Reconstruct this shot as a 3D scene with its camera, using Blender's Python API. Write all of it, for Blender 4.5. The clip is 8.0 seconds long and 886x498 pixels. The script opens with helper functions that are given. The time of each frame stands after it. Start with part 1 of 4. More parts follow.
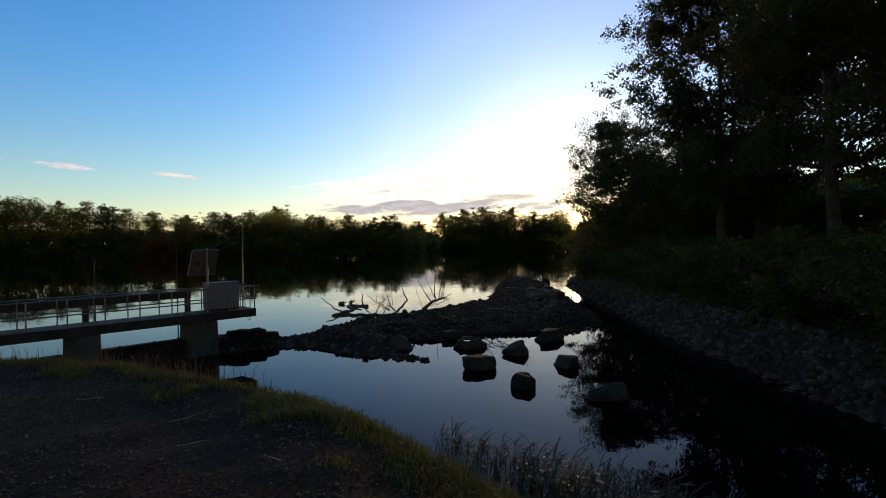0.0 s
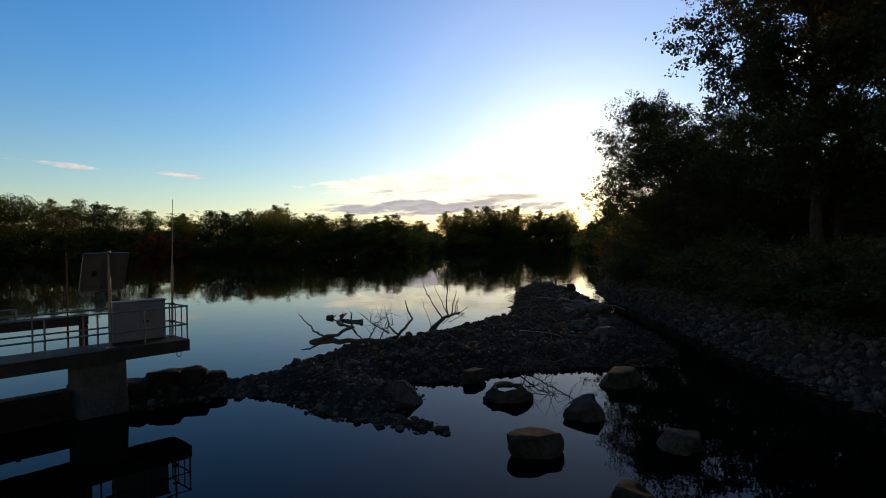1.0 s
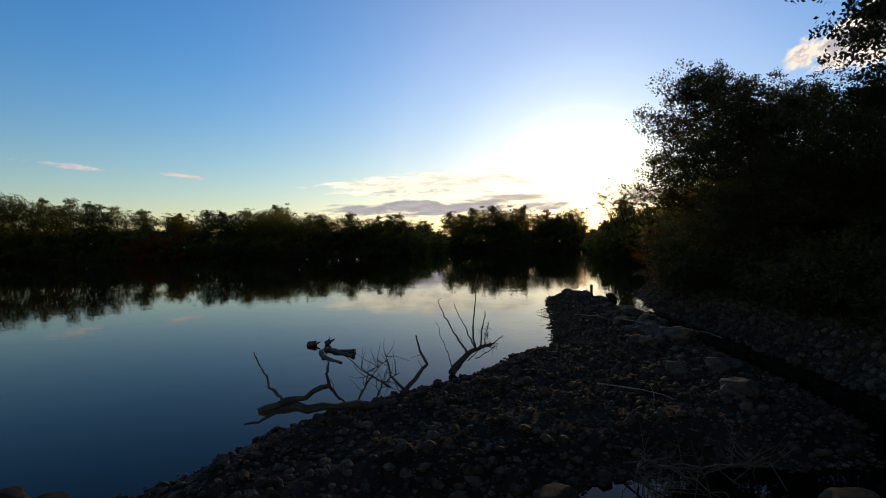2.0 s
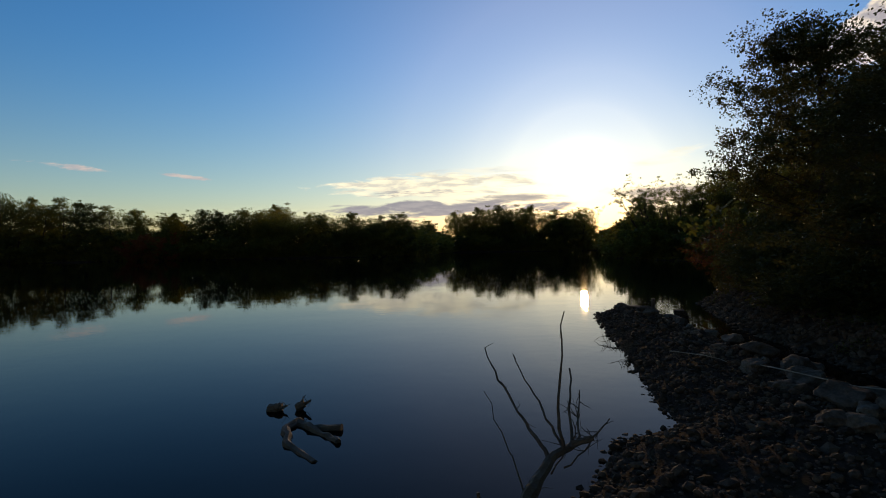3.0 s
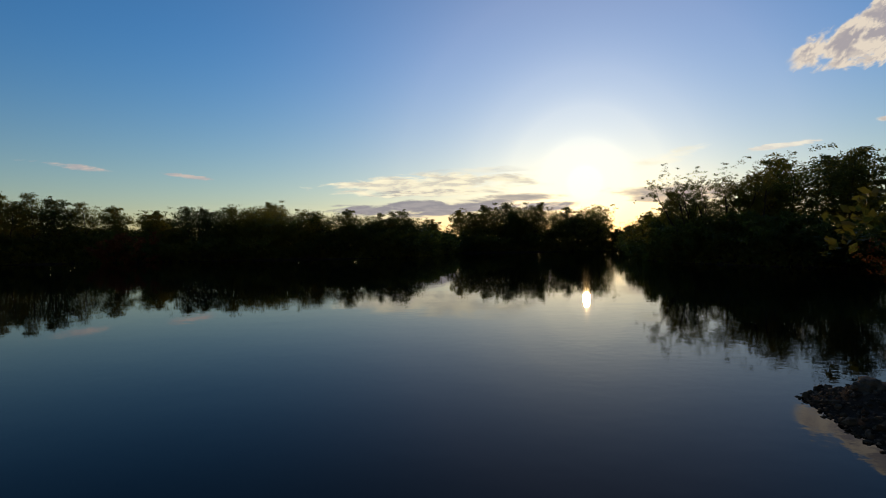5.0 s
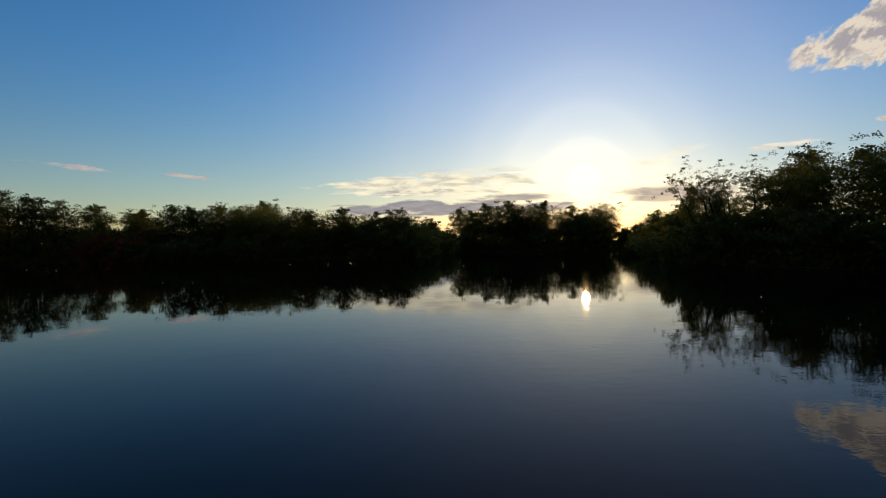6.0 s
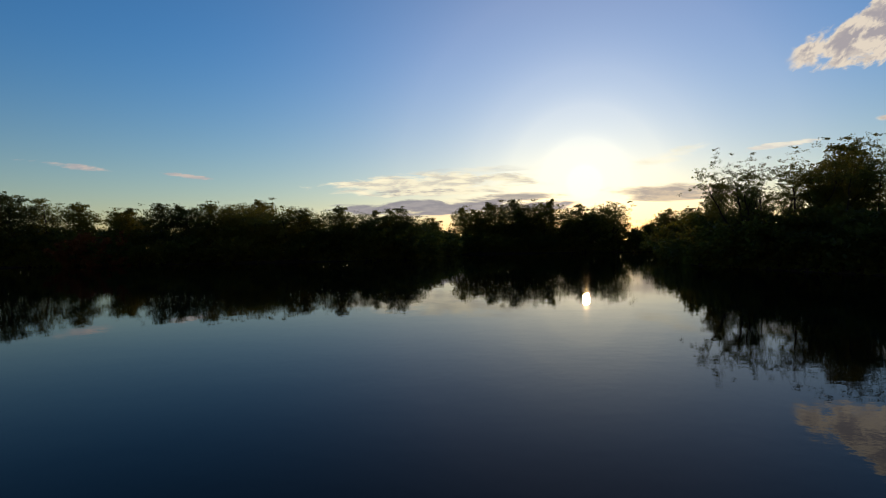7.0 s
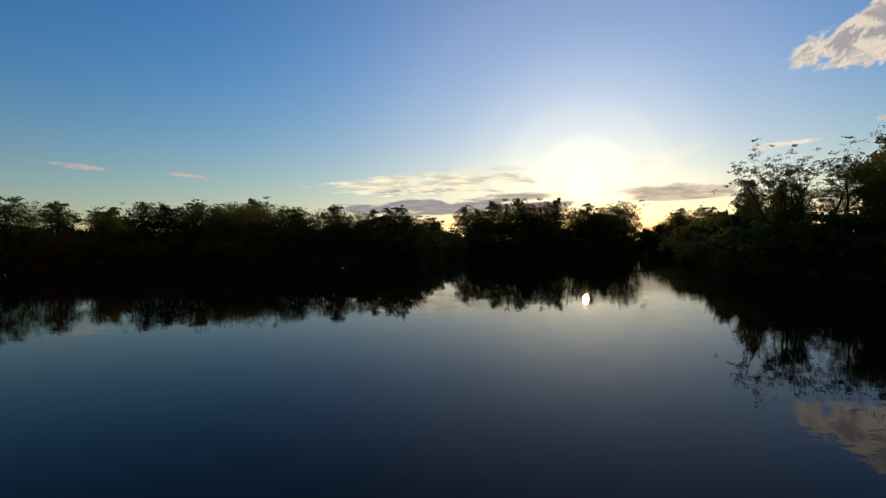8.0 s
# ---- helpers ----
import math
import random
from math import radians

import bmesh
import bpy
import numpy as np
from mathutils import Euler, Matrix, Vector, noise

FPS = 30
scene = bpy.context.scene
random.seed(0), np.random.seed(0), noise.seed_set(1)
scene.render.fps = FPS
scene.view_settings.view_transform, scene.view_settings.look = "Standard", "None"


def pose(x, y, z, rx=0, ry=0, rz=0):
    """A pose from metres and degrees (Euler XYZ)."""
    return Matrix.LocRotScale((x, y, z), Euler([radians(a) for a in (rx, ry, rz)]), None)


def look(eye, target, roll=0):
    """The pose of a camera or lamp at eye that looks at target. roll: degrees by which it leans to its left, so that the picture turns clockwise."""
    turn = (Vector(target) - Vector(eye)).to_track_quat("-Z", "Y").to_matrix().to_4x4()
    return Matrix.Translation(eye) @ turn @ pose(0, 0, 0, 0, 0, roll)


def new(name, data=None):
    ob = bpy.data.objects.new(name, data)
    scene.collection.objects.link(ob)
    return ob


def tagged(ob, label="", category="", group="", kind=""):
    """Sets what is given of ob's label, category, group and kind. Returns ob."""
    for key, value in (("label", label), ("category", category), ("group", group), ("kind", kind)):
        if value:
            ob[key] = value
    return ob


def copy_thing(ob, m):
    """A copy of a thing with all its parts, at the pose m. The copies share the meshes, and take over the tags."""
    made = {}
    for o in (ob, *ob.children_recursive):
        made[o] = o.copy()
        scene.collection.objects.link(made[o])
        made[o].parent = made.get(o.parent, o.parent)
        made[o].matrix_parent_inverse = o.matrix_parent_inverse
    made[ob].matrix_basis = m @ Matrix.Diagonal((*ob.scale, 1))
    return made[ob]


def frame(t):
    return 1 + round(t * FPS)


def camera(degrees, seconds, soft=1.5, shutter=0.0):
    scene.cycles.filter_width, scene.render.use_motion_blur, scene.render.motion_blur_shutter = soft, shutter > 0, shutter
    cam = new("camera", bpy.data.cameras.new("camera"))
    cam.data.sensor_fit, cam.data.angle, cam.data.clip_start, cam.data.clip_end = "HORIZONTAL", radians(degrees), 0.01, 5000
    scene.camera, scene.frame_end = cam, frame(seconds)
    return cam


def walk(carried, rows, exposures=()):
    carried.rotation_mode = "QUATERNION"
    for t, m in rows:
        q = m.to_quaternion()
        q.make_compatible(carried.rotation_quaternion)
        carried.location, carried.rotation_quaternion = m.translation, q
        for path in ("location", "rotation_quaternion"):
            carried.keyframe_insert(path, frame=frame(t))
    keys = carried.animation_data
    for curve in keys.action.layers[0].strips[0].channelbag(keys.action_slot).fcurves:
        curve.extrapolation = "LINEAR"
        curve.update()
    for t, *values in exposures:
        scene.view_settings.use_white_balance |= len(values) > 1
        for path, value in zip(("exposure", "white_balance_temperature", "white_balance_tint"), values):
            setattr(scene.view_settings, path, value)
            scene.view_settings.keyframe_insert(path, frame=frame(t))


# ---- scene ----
cam = camera(77.0, 8.0, soft=1.0)
METRES, EYE, TILT, LEAN, TURN = 66.0, 4.75, -0.64, 1.0, 0.0
ROWS = [
    (0.0, 0.0, 0.0, 0.0, 0.0, 0.0, -0.0),
    (0.5, -0.0048, 0.0597, 0.0007, 0.1, 0.02, -0.03),
    (1.0, -0.0102, 0.1281, 0.0014, 0.23, -0.01, -0.1),
    (1.5, -0.0153, 0.1948, 0.0023, 0.38, 0.01, -0.09),
    (3.0, -0.0425, 0.4186, 0.007, 0.78, 0.09, -0.04),
    (3.5, -0.0483, 0.4905, 0.0092, 0.89, 0.08, -0.03),
    (4.0, -0.0542, 0.5697, 0.0115, 1.0, 0.08, -0.05),
    (4.5, -0.0603, 0.6404, 0.0122, 1.0, 0.07, -0.07),
    (6.0, -0.069, 0.8891, 0.015, 0.92, 0.05, -0.01),
    (6.5, -0.0762, 0.9692, 0.018, 0.93, 0.03, -0.02),
    (7.0, -0.0853, 1.0581, 0.0228, 0.94, 0.01, -0.02),
    (7.5, -0.0913, 1.1456, 0.0275, 0.96, -0.02, -0.04),
    (8.0, -0.0984, 1.2427, 0.0333, 0.97, -0.02, -0.04),
]
walk(cam, [(t, pose(0, 0, EYE, TILT, LEAN, TURN) @ pose(METRES * x, METRES * y, METRES * z, 90 + pitch, roll, yaw)) for t, x, y, z, yaw, pitch, roll in ROWS],
     [(0.0, 0.47), (1.0, 0.32), (1.7, 0.2), (3.0, -0.12), (4.5, -0.28), (8.0, -0.3)])

# ---- world, sun and exposure ----
SUN = Vector((0.2305, 0.9678, 0.101)).normalized()
sun_el = math.asin(SUN.z)
sun_az = math.atan2(SUN.x, SUN.y)

world = bpy.data.worlds.new("evening_sky")
scene.world = world
world.use_nodes = True
wt = world.node_tree
wt.nodes.clear()


def sock(nt, node_input, value):
    if hasattr(value, "is_linked"):
        nt.links.new(value, node_input)
    else:
        node_input.default_value = value


def calc(nt, op, a, b=0.0, c=0.0, clamp=False):
    n = nt.nodes.new("ShaderNodeMath")
    n.operation, n.use_clamp = op, clamp
    for i, v in enumerate((a, b, c)):
        sock(nt, n.inputs[i], v)
    return n.outputs[0]


def mixed(nt, fac, a, b, mode="MIX"):
    n = nt.nodes.new("ShaderNodeMix")
    n.data_type, n.blend_type = "RGBA", mode
    sock(nt, n.inputs[0], fac)
    for i, v in ((6, a), (7, b)):
        sock(nt, n.inputs[i], (*v, 1.0) if isinstance(v, tuple) and len(v) == 3 else v)
    return n.outputs[2]


def noise_tex(nt, vector, scale, detail=4.0, rough=0.55, distort=0.0):
    n = nt.nodes.new("ShaderNodeTexNoise")
    if vector is not None:
        nt.links.new(vector, n.inputs["Vector"])
    for key, v in (("Scale", scale), ("Detail", detail), ("Roughness", rough), ("Distortion", distort)):
        n.inputs[key].default_value = v
    return n.outputs["Fac"]


def ramp(nt, fac, lo, hi):
    n = nt.nodes.new("ShaderNodeMapRange")
    n.interpolation_type = "SMOOTHSTEP"
    for i, v in enumerate((fac, lo, hi, 0.0, 1.0)):
        sock(nt, n.inputs[i], v)
    return n.outputs[0]


SKY_STRENGTH = 0.125
coord = wt.nodes.new("ShaderNodeTexCoord").outputs["Generated"]
xyz = wt.nodes.new("ShaderNodeSeparateXYZ")
wt.links.new(coord, xyz.inputs[0])
sky = wt.nodes.new("ShaderNodeTexSky")
sky.sky_type = "NISHITA"
sky.sun_disc = False
sky.sun_elevation, sky.sun_rotation = sun_el, sun_az
sky.air_density, sky.dust_density, sky.ozone_density = 1.0, 0.12, 3.0
# the bright ring of scattered light round the low sun
dot = wt.nodes.new("ShaderNodeVectorMath")
dot.operation = "DOT_PRODUCT"
wt.links.new(coord, dot.inputs[0])
dot.inputs[1].default_value = SUN
toward = calc(wt, "MAXIMUM", dot.outputs["Value"], 0.0)
GLOW = [(14, (1.5, 0.98, 0.66), 2.1), (60, (1.2, 0.88, 0.46), 3.0), (260, (1.1, 0.82, 0.34), 9.0), (1500, (1.0, 0.8, 0.4), 70.0), (12000, (1.0, 0.85, 0.6), 120.0)]
# clear evening air: deep blue, dimmer overhead and away from the sun
light = mixed(wt, 1.0, sky.outputs[0], mixed(wt, ramp(wt, xyz.outputs[2], 0.0, 0.36), (1.55, 1.27, 1.1), (0.74, 1.2, 1.56)), "MULTIPLY")
dim = calc(wt, "MULTIPLY", calc(wt, "SUBTRACT", 1.0, calc(wt, "MULTIPLY", ramp(wt, xyz.outputs[2], 0.38, 0.85), 0.65)),
           calc(wt, "ADD", 0.5, calc(wt, "MULTIPLY", ramp(wt, dot.outputs["Value"], -0.5, 0.5), 0.5)))
# the sky opposite the sunset is rosy
light = mixed(wt, 1.0, light, mixed(wt, ramp(wt, dot.outputs["Value"], 0.45, -0.35), (1.0, 1.0, 1.0), (1.75, 1.02, 0.66)), "MULTIPLY")
grey = wt.nodes.new("ShaderNodeCombineColor")
for i in range(3):
    sock(wt, grey.inputs[i], dim)
light = mixed(wt, 1.0, light, grey.outputs[0], "MULTIPLY")
for power, tint, amount in GLOW:
    g = calc(wt, "MULTIPLY", calc(wt, "POWER", toward, float(power)), amount)
    light = mixed(wt, g, light, tint, "ADD")
# clouds: drawn in the plane ahead of the lake, u to the east, v upward
ahead = calc(wt, "MAXIMUM", xyz.outputs[1], 0.02)
u = calc(wt, "DIVIDE", xyz.outputs[0], ahead)
v = calc(wt, "DIVIDE", xyz.outputs[2], ahead)
plane = wt.nodes.new("ShaderNodeCombineXYZ")
sock(wt, plane.inputs[0], u), sock(wt, plane.inputs[1], calc(wt, "MULTIPLY", v, 5.0))


def cloud(base, uc, vc, a, b, tilt, scale, cover, bright, shade, dense, seed, hard=0.2):
    """An irregular cloud round (uc, vc), a wide and b high, lit and shaded in its depth, mixed over the sky."""
    du, dv = calc(wt, "SUBTRACT", u, uc), calc(wt, "SUBTRACT", v, vc)
    dv = calc(wt, "SUBTRACT", dv, calc(wt, "MULTIPLY", du, tilt))
    e = calc(wt, "ADD", calc(wt, "POWER", calc(wt, "ABSOLUTE", calc(wt, "DIVIDE", du, a)), 2.0),
             calc(wt, "POWER", calc(wt, "ABSOLUTE", calc(wt, "DIVIDE", dv, b)), 2.0))
    shift = wt.nodes.new("ShaderNodeVectorMath")
    shift.operation = "ADD"
    wt.links.new(plane.outputs[0], shift.inputs[0])
    shift.inputs[1].default_value = (seed, seed * 0.37, seed * 0.11)
    nz = noise_tex(wt, shift.outputs[0], scale, 7.0, 0.62, 0.5)
    folds = noise_tex(wt, shift.outputs[0], scale * 2.2, 6.0, 0.6, 0.3)
    val = calc(wt, "SUBTRACT", calc(wt, "ADD", nz, cover), calc(wt, "MULTIPLY", e, 0.42))
    body = calc(wt, "MULTIPLY", ramp(wt, val, 0.42, 0.42 + hard), dense)
    body = calc(wt, "MULTIPLY", body, ramp(wt, xyz.outputs[1], 0.05, 0.2))
    return mixed(wt, body, base, mixed(wt, ramp(wt, folds, 0.36, 0.62), shade, bright))




def heap_cloud(base):
    """The fair-weather cloud high in the east: flat below, its top rising to the east, ragged bright edges round a grey body."""
    turned = wt.nodes.new("ShaderNodeCombineXYZ")
    along = calc(wt, "ADD", calc(wt, "MULTIPLY", u, 0.86), calc(wt, "MULTIPLY", v, 0.5))
    across = calc(wt, "SUBTRACT", calc(wt, "MULTIPLY", v, 0.86), calc(wt, "MULTIPLY", u, 0.5))
    sock(wt, turned.inputs[0], along), sock(wt, turned.inputs[1], calc(wt, "MULTIPLY", across, 2.0))
    nz = noise_tex(wt, turned.outputs[0], 15.0, 8.0, 0.6, 0.3)
    folds = noise_tex(wt, turned.outputs[0], 24.0, 7.0, 0.62, 0.4)
    under = calc(wt, "SUBTRACT", v, 0.304)
    over = calc(wt, "SUBTRACT", calc(wt, "ADD", 0.322, calc(wt, "MULTIPLY", calc(wt, "SUBTRACT", u, 0.6), 0.62)), v)
    deep = calc(wt, "MULTIPLY", calc(wt, "MINIMUM", under, over), 32.0)
    val = calc(wt, "ADD", deep, calc(wt, "MULTIPLY", calc(wt, "SUBTRACT", nz, 0.47), 3.2))
    body = calc(wt, "MULTIPLY", ramp(wt, val, 0.0, 0.45), ramp(wt, calc(wt, "SUBTRACT", u, 0.59), 0.0, 0.03))
    lit = calc(wt, "ADD", ramp(wt, folds, 0.44, 0.6), calc(wt, "MULTIPLY", calc(wt, "SUBTRACT", 1.0, ramp(wt, val, 0.15, 1.1)), 0.75), clamp=True)
    body = calc(wt, "MULTIPLY", body, ramp(wt, xyz.outputs[1], 0.05, 0.2))
    return mixed(wt, calc(wt, "MULTIPLY", body, 0.96), base, mixed(wt, lit, (3.9, 3.5, 3.6), (7.8, 6.7, 5.4)))


CREAM, MAUVE, PINK = (10.5, 9.4, 6.6), (2.5, 2.35, 2.75), (6.5, 5.0, 4.3)
light = cloud(light, 0.02, 0.128, 0.26, 0.012, 0.02, 8.0, 0.1, (9.0, 8.4, 6.6), (6.0, 6.0, 5.6), 0.7, 5.0, 0.3)
light = cloud(light, -0.04, 0.106, 0.27, 0.028, 0.0, 12.0, 0.17, CREAM, (6.6, 6.1, 5.0), 0.92, 3.0)
light = cloud(light, -0.07, 0.09, 0.12, 0.011, 0.03, 15.0, 0.1, (3.6, 3.4, 3.5), MAUVE, 0.85, 31.0)
light = cloud(light, -0.02, 0.064, 0.3, 0.019, 0.02, 12.0, 0.2, (3.4, 3.1, 3.3), MAUVE, 0.92, 7.0)
light = cloud(light, 0.13, 0.08, 0.1, 0.012, 0.02, 8.0, 0.22, (4.2, 3.7, 3.3), (3.0, 2.7, 2.8), 0.9, 37.0)
light = cloud(light, -0.70, 0.153, 0.14, 0.0095, -0.14, 12.0, 0.14, PINK, (4.6, 4.0, 4.0), 0.75, 11.0)
light = cloud(light, -0.48, 0.13, 0.08, 0.006, -0.15, 12.0, 0.13, PINK, (4.6, 4.0, 4.0), 0.75, 13.0)
light = heap_cloud(light)
light = cloud(light, 0.79, 0.21, 0.05, 0.009, 0.1, 10.0, 0.2, (9.0, 7.8, 6.0), (5.6, 4.8, 4.2), 0.9, 19.0)
light = cloud(light, 0.58, 0.163, 0.13, 0.009, 0.12, 13.0, 0.1, (9.4, 8.4, 6.6), (7.2, 6.6, 5.8), 0.8, 23.0)
light = cloud(light, 0.38, 0.145, 0.12, 0.02, 0.25, 9.0, 0.14, (11.0, 9.8, 7.0), (9.4, 8.4, 6.0), 0.7, 41.0, 0.35)
light = cloud(light, 0.40, 0.085, 0.16, 0.022, 0.0, 8.0, 0.18, (6.4, 5.0, 3.6), (3.6, 3.0, 2.8), 0.88, 29.0)
bg = wt.nodes.new("ShaderNodeBackground")
wt.links.new(light, bg.inputs[0])
bg.inputs[1].default_value = SKY_STRENGTH
wout = wt.nodes.new("ShaderNodeOutputWorld")
wt.links.new(bg.outputs[0], wout.inputs[0])

sun_lamp = new("sun", bpy.data.lights.new("sun", "SUN"))
sun_lamp.data.energy, sun_lamp.data.angle, sun_lamp.data.color = 0.9, radians(0.6), (1.0, 0.6, 0.24)
sun_lamp.matrix_world = look((60 * SUN.x, 60 * SUN.y, 60), (0, 0, 60 - 60 * SUN.z))

# ---- materials ----


def surface(name, dark, lightc, coarse=0.6, fine=9.0, rough=0.85, bump=0.4, depth=0.02, metal=0.0, island=0.0, objvar=0.0, spec=0.5, stain=None):
    """A worn natural surface: two scales of colour variation, bump, and chance variation by object or island."""
    m = bpy.data.materials.new(name)
    m.use_nodes = True
    nt = m.node_tree
    bsdf = nt.nodes["Principled BSDF"]
    pos = nt.nodes.new("ShaderNodeTexCoord").outputs["Object"]
    big, small = noise_tex(nt, pos, coarse, 5.0), noise_tex(nt, pos, fine, 6.0, 0.65)
    fac = calc(nt, "ADD", calc(nt, "MULTIPLY", big, 0.55), calc(nt, "MULTIPLY", small, 0.45))
    col = mixed(nt, ramp(nt, fac, 0.34, 0.66), dark, lightc)
    if stain:
        col = mixed(nt, calc(nt, "MULTIPLY", ramp(nt, noise_tex(nt, pos, coarse * 2.3, 6.0, 0.7, 1.0), 0.52, 0.68), 0.7), col, stain)
    if island:
        rnd = nt.nodes.new("ShaderNodeNewGeometry").outputs["Random Per Island"]
        col = mixed(nt, 1.0, col, mixed(nt, rnd, (1 - island,) * 3, (1 + island, 1 + island * 0.95, 1 + island * 0.85)), "MULTIPLY")
    if objvar:
        rnd = nt.nodes.new("ShaderNodeObjectInfo").outputs["Random"]
        col = mixed(nt, 1.0, col, mixed(nt, rnd, (1 - objvar,) * 3, (1 + objvar, 1 + objvar * 0.95, 1 + objvar * 0.85)), "MULTIPLY")
    nt.links.new(col, bsdf.inputs["Base Color"])
    bsdf.inputs["Metallic"].default_value = metal
    bsdf.inputs["Specular IOR Level"].default_value = spec
    sock(nt, bsdf.inputs["Roughness"], calc(nt, "ADD", calc(nt, "MULTIPLY", small, 0.25), rough - 0.12, clamp=True))
    b = nt.nodes.new("ShaderNodeBump")
    b.inputs["Strength"].default_value, b.inputs["Distance"].default_value = bump, depth
    nt.links.new(calc(nt, "ADD", calc(nt, "MULTIPLY", small, 0.6), calc(nt, "MULTIPLY", noise_tex(nt, pos, fine * 5, 3.0), 0.4)), b.inputs["Height"])
    nt.links.new(b.outputs[0], bsdf.inputs["Normal"])
    return m


def foliage(name, dark, lightc, through_col, thin=0.45, objvar=0.25):
    """Thin leaves: a dull upper face with light coming through from behind."""
    m = bpy.data.materials.new(name)
    m.use_nodes = True
    nt = m.node_tree
    bsdf, out = nt.nodes["Principled BSDF"], nt.nodes["Material Output"]
    geo = nt.nodes.new("ShaderNodeNewGeometry")
    rnd = geo.outputs["Random Per Island"]
    obj = nt.nodes.new("ShaderNodeObjectInfo").outputs["Random"]
    pos = nt.nodes.new("ShaderNodeTexCoord").outputs["Object"]
    patch = ramp(nt, noise_tex(nt, pos, 0.35, 3.0), 0.3, 0.7)
    fac = calc(nt, "ADD", calc(nt, "MULTIPLY", rnd, 0.5), calc(nt, "MULTIPLY", patch, 0.5))
    col = mixed(nt, fac, dark, lightc)
    vary = mixed(nt, obj, (1 - objvar, 1 - objvar * 0.8, 1 - objvar * 0.5), (1 + objvar, 1 + objvar * 0.6, 1.0))
    col = mixed(nt, 1.0, col, vary, "MULTIPLY")
    nt.links.new(col, bsdf.inputs["Base Color"])
    bsdf.inputs["Roughness"].default_value = 0.6
    bsdf.inputs["Specular IOR Level"].default_value = 0.3
    tr = nt.nodes.new("ShaderNodeBsdfTranslucent")
    nt.links.new(mixed(nt, 1.0, mixed(nt, fac, through_col, tuple(min(1, c * 1.5) for c in through_col)), vary, "MULTIPLY"), tr.inputs[0])
    mx = nt.nodes.new("ShaderNodeMixShader")
    mx.inputs[0].default_value = thin
    nt.links.new(bsdf.outputs[0], mx.inputs[1]), nt.links.new(tr.outputs[0], mx.inputs[2])
    nt.links.new(mx.outputs[0], out.inputs[0])
    return m


M_GROUND = surface("earth_and_gravel", (0.032, 0.024, 0.02), (0.095, 0.069, 0.056), 0.5, 14.0, 0.95, 1.0, 0.05, spec=0.04, stain=(0.03, 0.034, 0.015))
M_STONE = surface("grey_brown_field_stone", (0.048, 0.036, 0.028), (0.155, 0.12, 0.095), 1.3, 9.0, 0.85, 0.5, 0.02, island=0.35, spec=0.1, stain=(0.1, 0.085, 0.06))
M_STONE_OB = surface("grey_field_stone_single", (0.075, 0.064, 0.054), (0.22, 0.19, 0.165), 1.3, 9.0, 0.85, 0.5, 0.02, objvar=0.35, spec=0.1, stain=(0.1, 0.085, 0.06))
M_BOULDER = surface("brown_granite", (0.036, 0.029, 0.023), (0.12, 0.095, 0.075), 1.6, 12.0, 0.9, 0.6, 0.03, objvar=0.2, spec=0.08, stain=(0.06, 0.05, 0.04))
M_PEBBLE = surface("pebbles", (0.06, 0.044, 0.037), (0.21, 0.16, 0.135), 2.0, 20.0, 0.9, 0.3, 0.01, island=0.5, spec=0.08)
M_CONCRETE = surface("weathered_concrete", (0.06, 0.049, 0.04), (0.17, 0.145, 0.12), 0.8, 11.0, 0.9, 0.4, 0.012, stain=(0.09, 0.07, 0.05))
M_MUDROCK = surface("muddy_rock", (0.022, 0.014, 0.01), (0.065, 0.042, 0.03), 1.2, 10.0, 0.9, 0.6, 0.03, spec=0.2)
M_DECK = surface("dark_steel_deck", (0.035, 0.03, 0.028), (0.085, 0.072, 0.064), 1.2, 18.0, 0.7, 0.2, 0.006, spec=0.2, stain=(0.06, 0.035, 0.022))
M_RAIL = surface("galvanised_pipe", (0.22, 0.21, 0.21), (0.38, 0.37, 0.36), 3.0, 30.0, 0.4, 0.1, 0.003, metal=0.7)
M_CABINET = surface("grey_painted_sheet", (0.22, 0.215, 0.22), (0.3, 0.295, 0.3), 1.5, 22.0, 0.7, 0.06, 0.003, spec=0.15, stain=(0.24, 0.22, 0.2))
M_PANELBACK = surface("pale_panel_back", (0.15, 0.13, 0.115), (0.21, 0.185, 0.165), 2.0, 20.0, 0.55, 0.05, 0.002)
M_CELLS = surface("solar_cells", (0.012, 0.015, 0.035), (0.02, 0.025, 0.06), 3.0, 20.0, 0.2, 0.02, 0.001)
M_BLACK = surface("black_plastic", (0.02, 0.02, 0.02), (0.035, 0.035, 0.035), 3.0, 30.0, 0.5, 0.1, 0.002)
M_RUST = surface("rusted_steel", (0.09, 0.05, 0.03), (0.2, 0.11, 0.06), 2.0, 20.0, 0.8, 0.3, 0.006, metal=0.2)
M_BARK = surface("grey_brown_bark", (0.03, 0.024, 0.018), (0.09, 0.072, 0.055), 1.5, 14.0, 0.95, 0.9, 0.04)
M_DRIFT = surface("weathered_driftwood", (0.075, 0.06, 0.046), (0.2, 0.165, 0.13), 2.0, 24.0, 0.85, 0.6, 0.01)
M_DRIFT_PALE = surface("bleached_driftwood", (0.3, 0.27, 0.23), (0.5, 0.46, 0.4), 2.0, 24.0, 0.8, 0.4, 0.01)
M_LEAF = foliage("green_leaves", (0.034, 0.047, 0.013), (0.085, 0.1, 0.028), (0.14, 0.115, 0.024), 0.3)
M_LEAF_FAR = foliage("far_green_leaves", (0.04, 0.056, 0.014), (0.11, 0.118, 0.026), (0.24, 0.24, 0.04), 0.42, objvar=0.4)
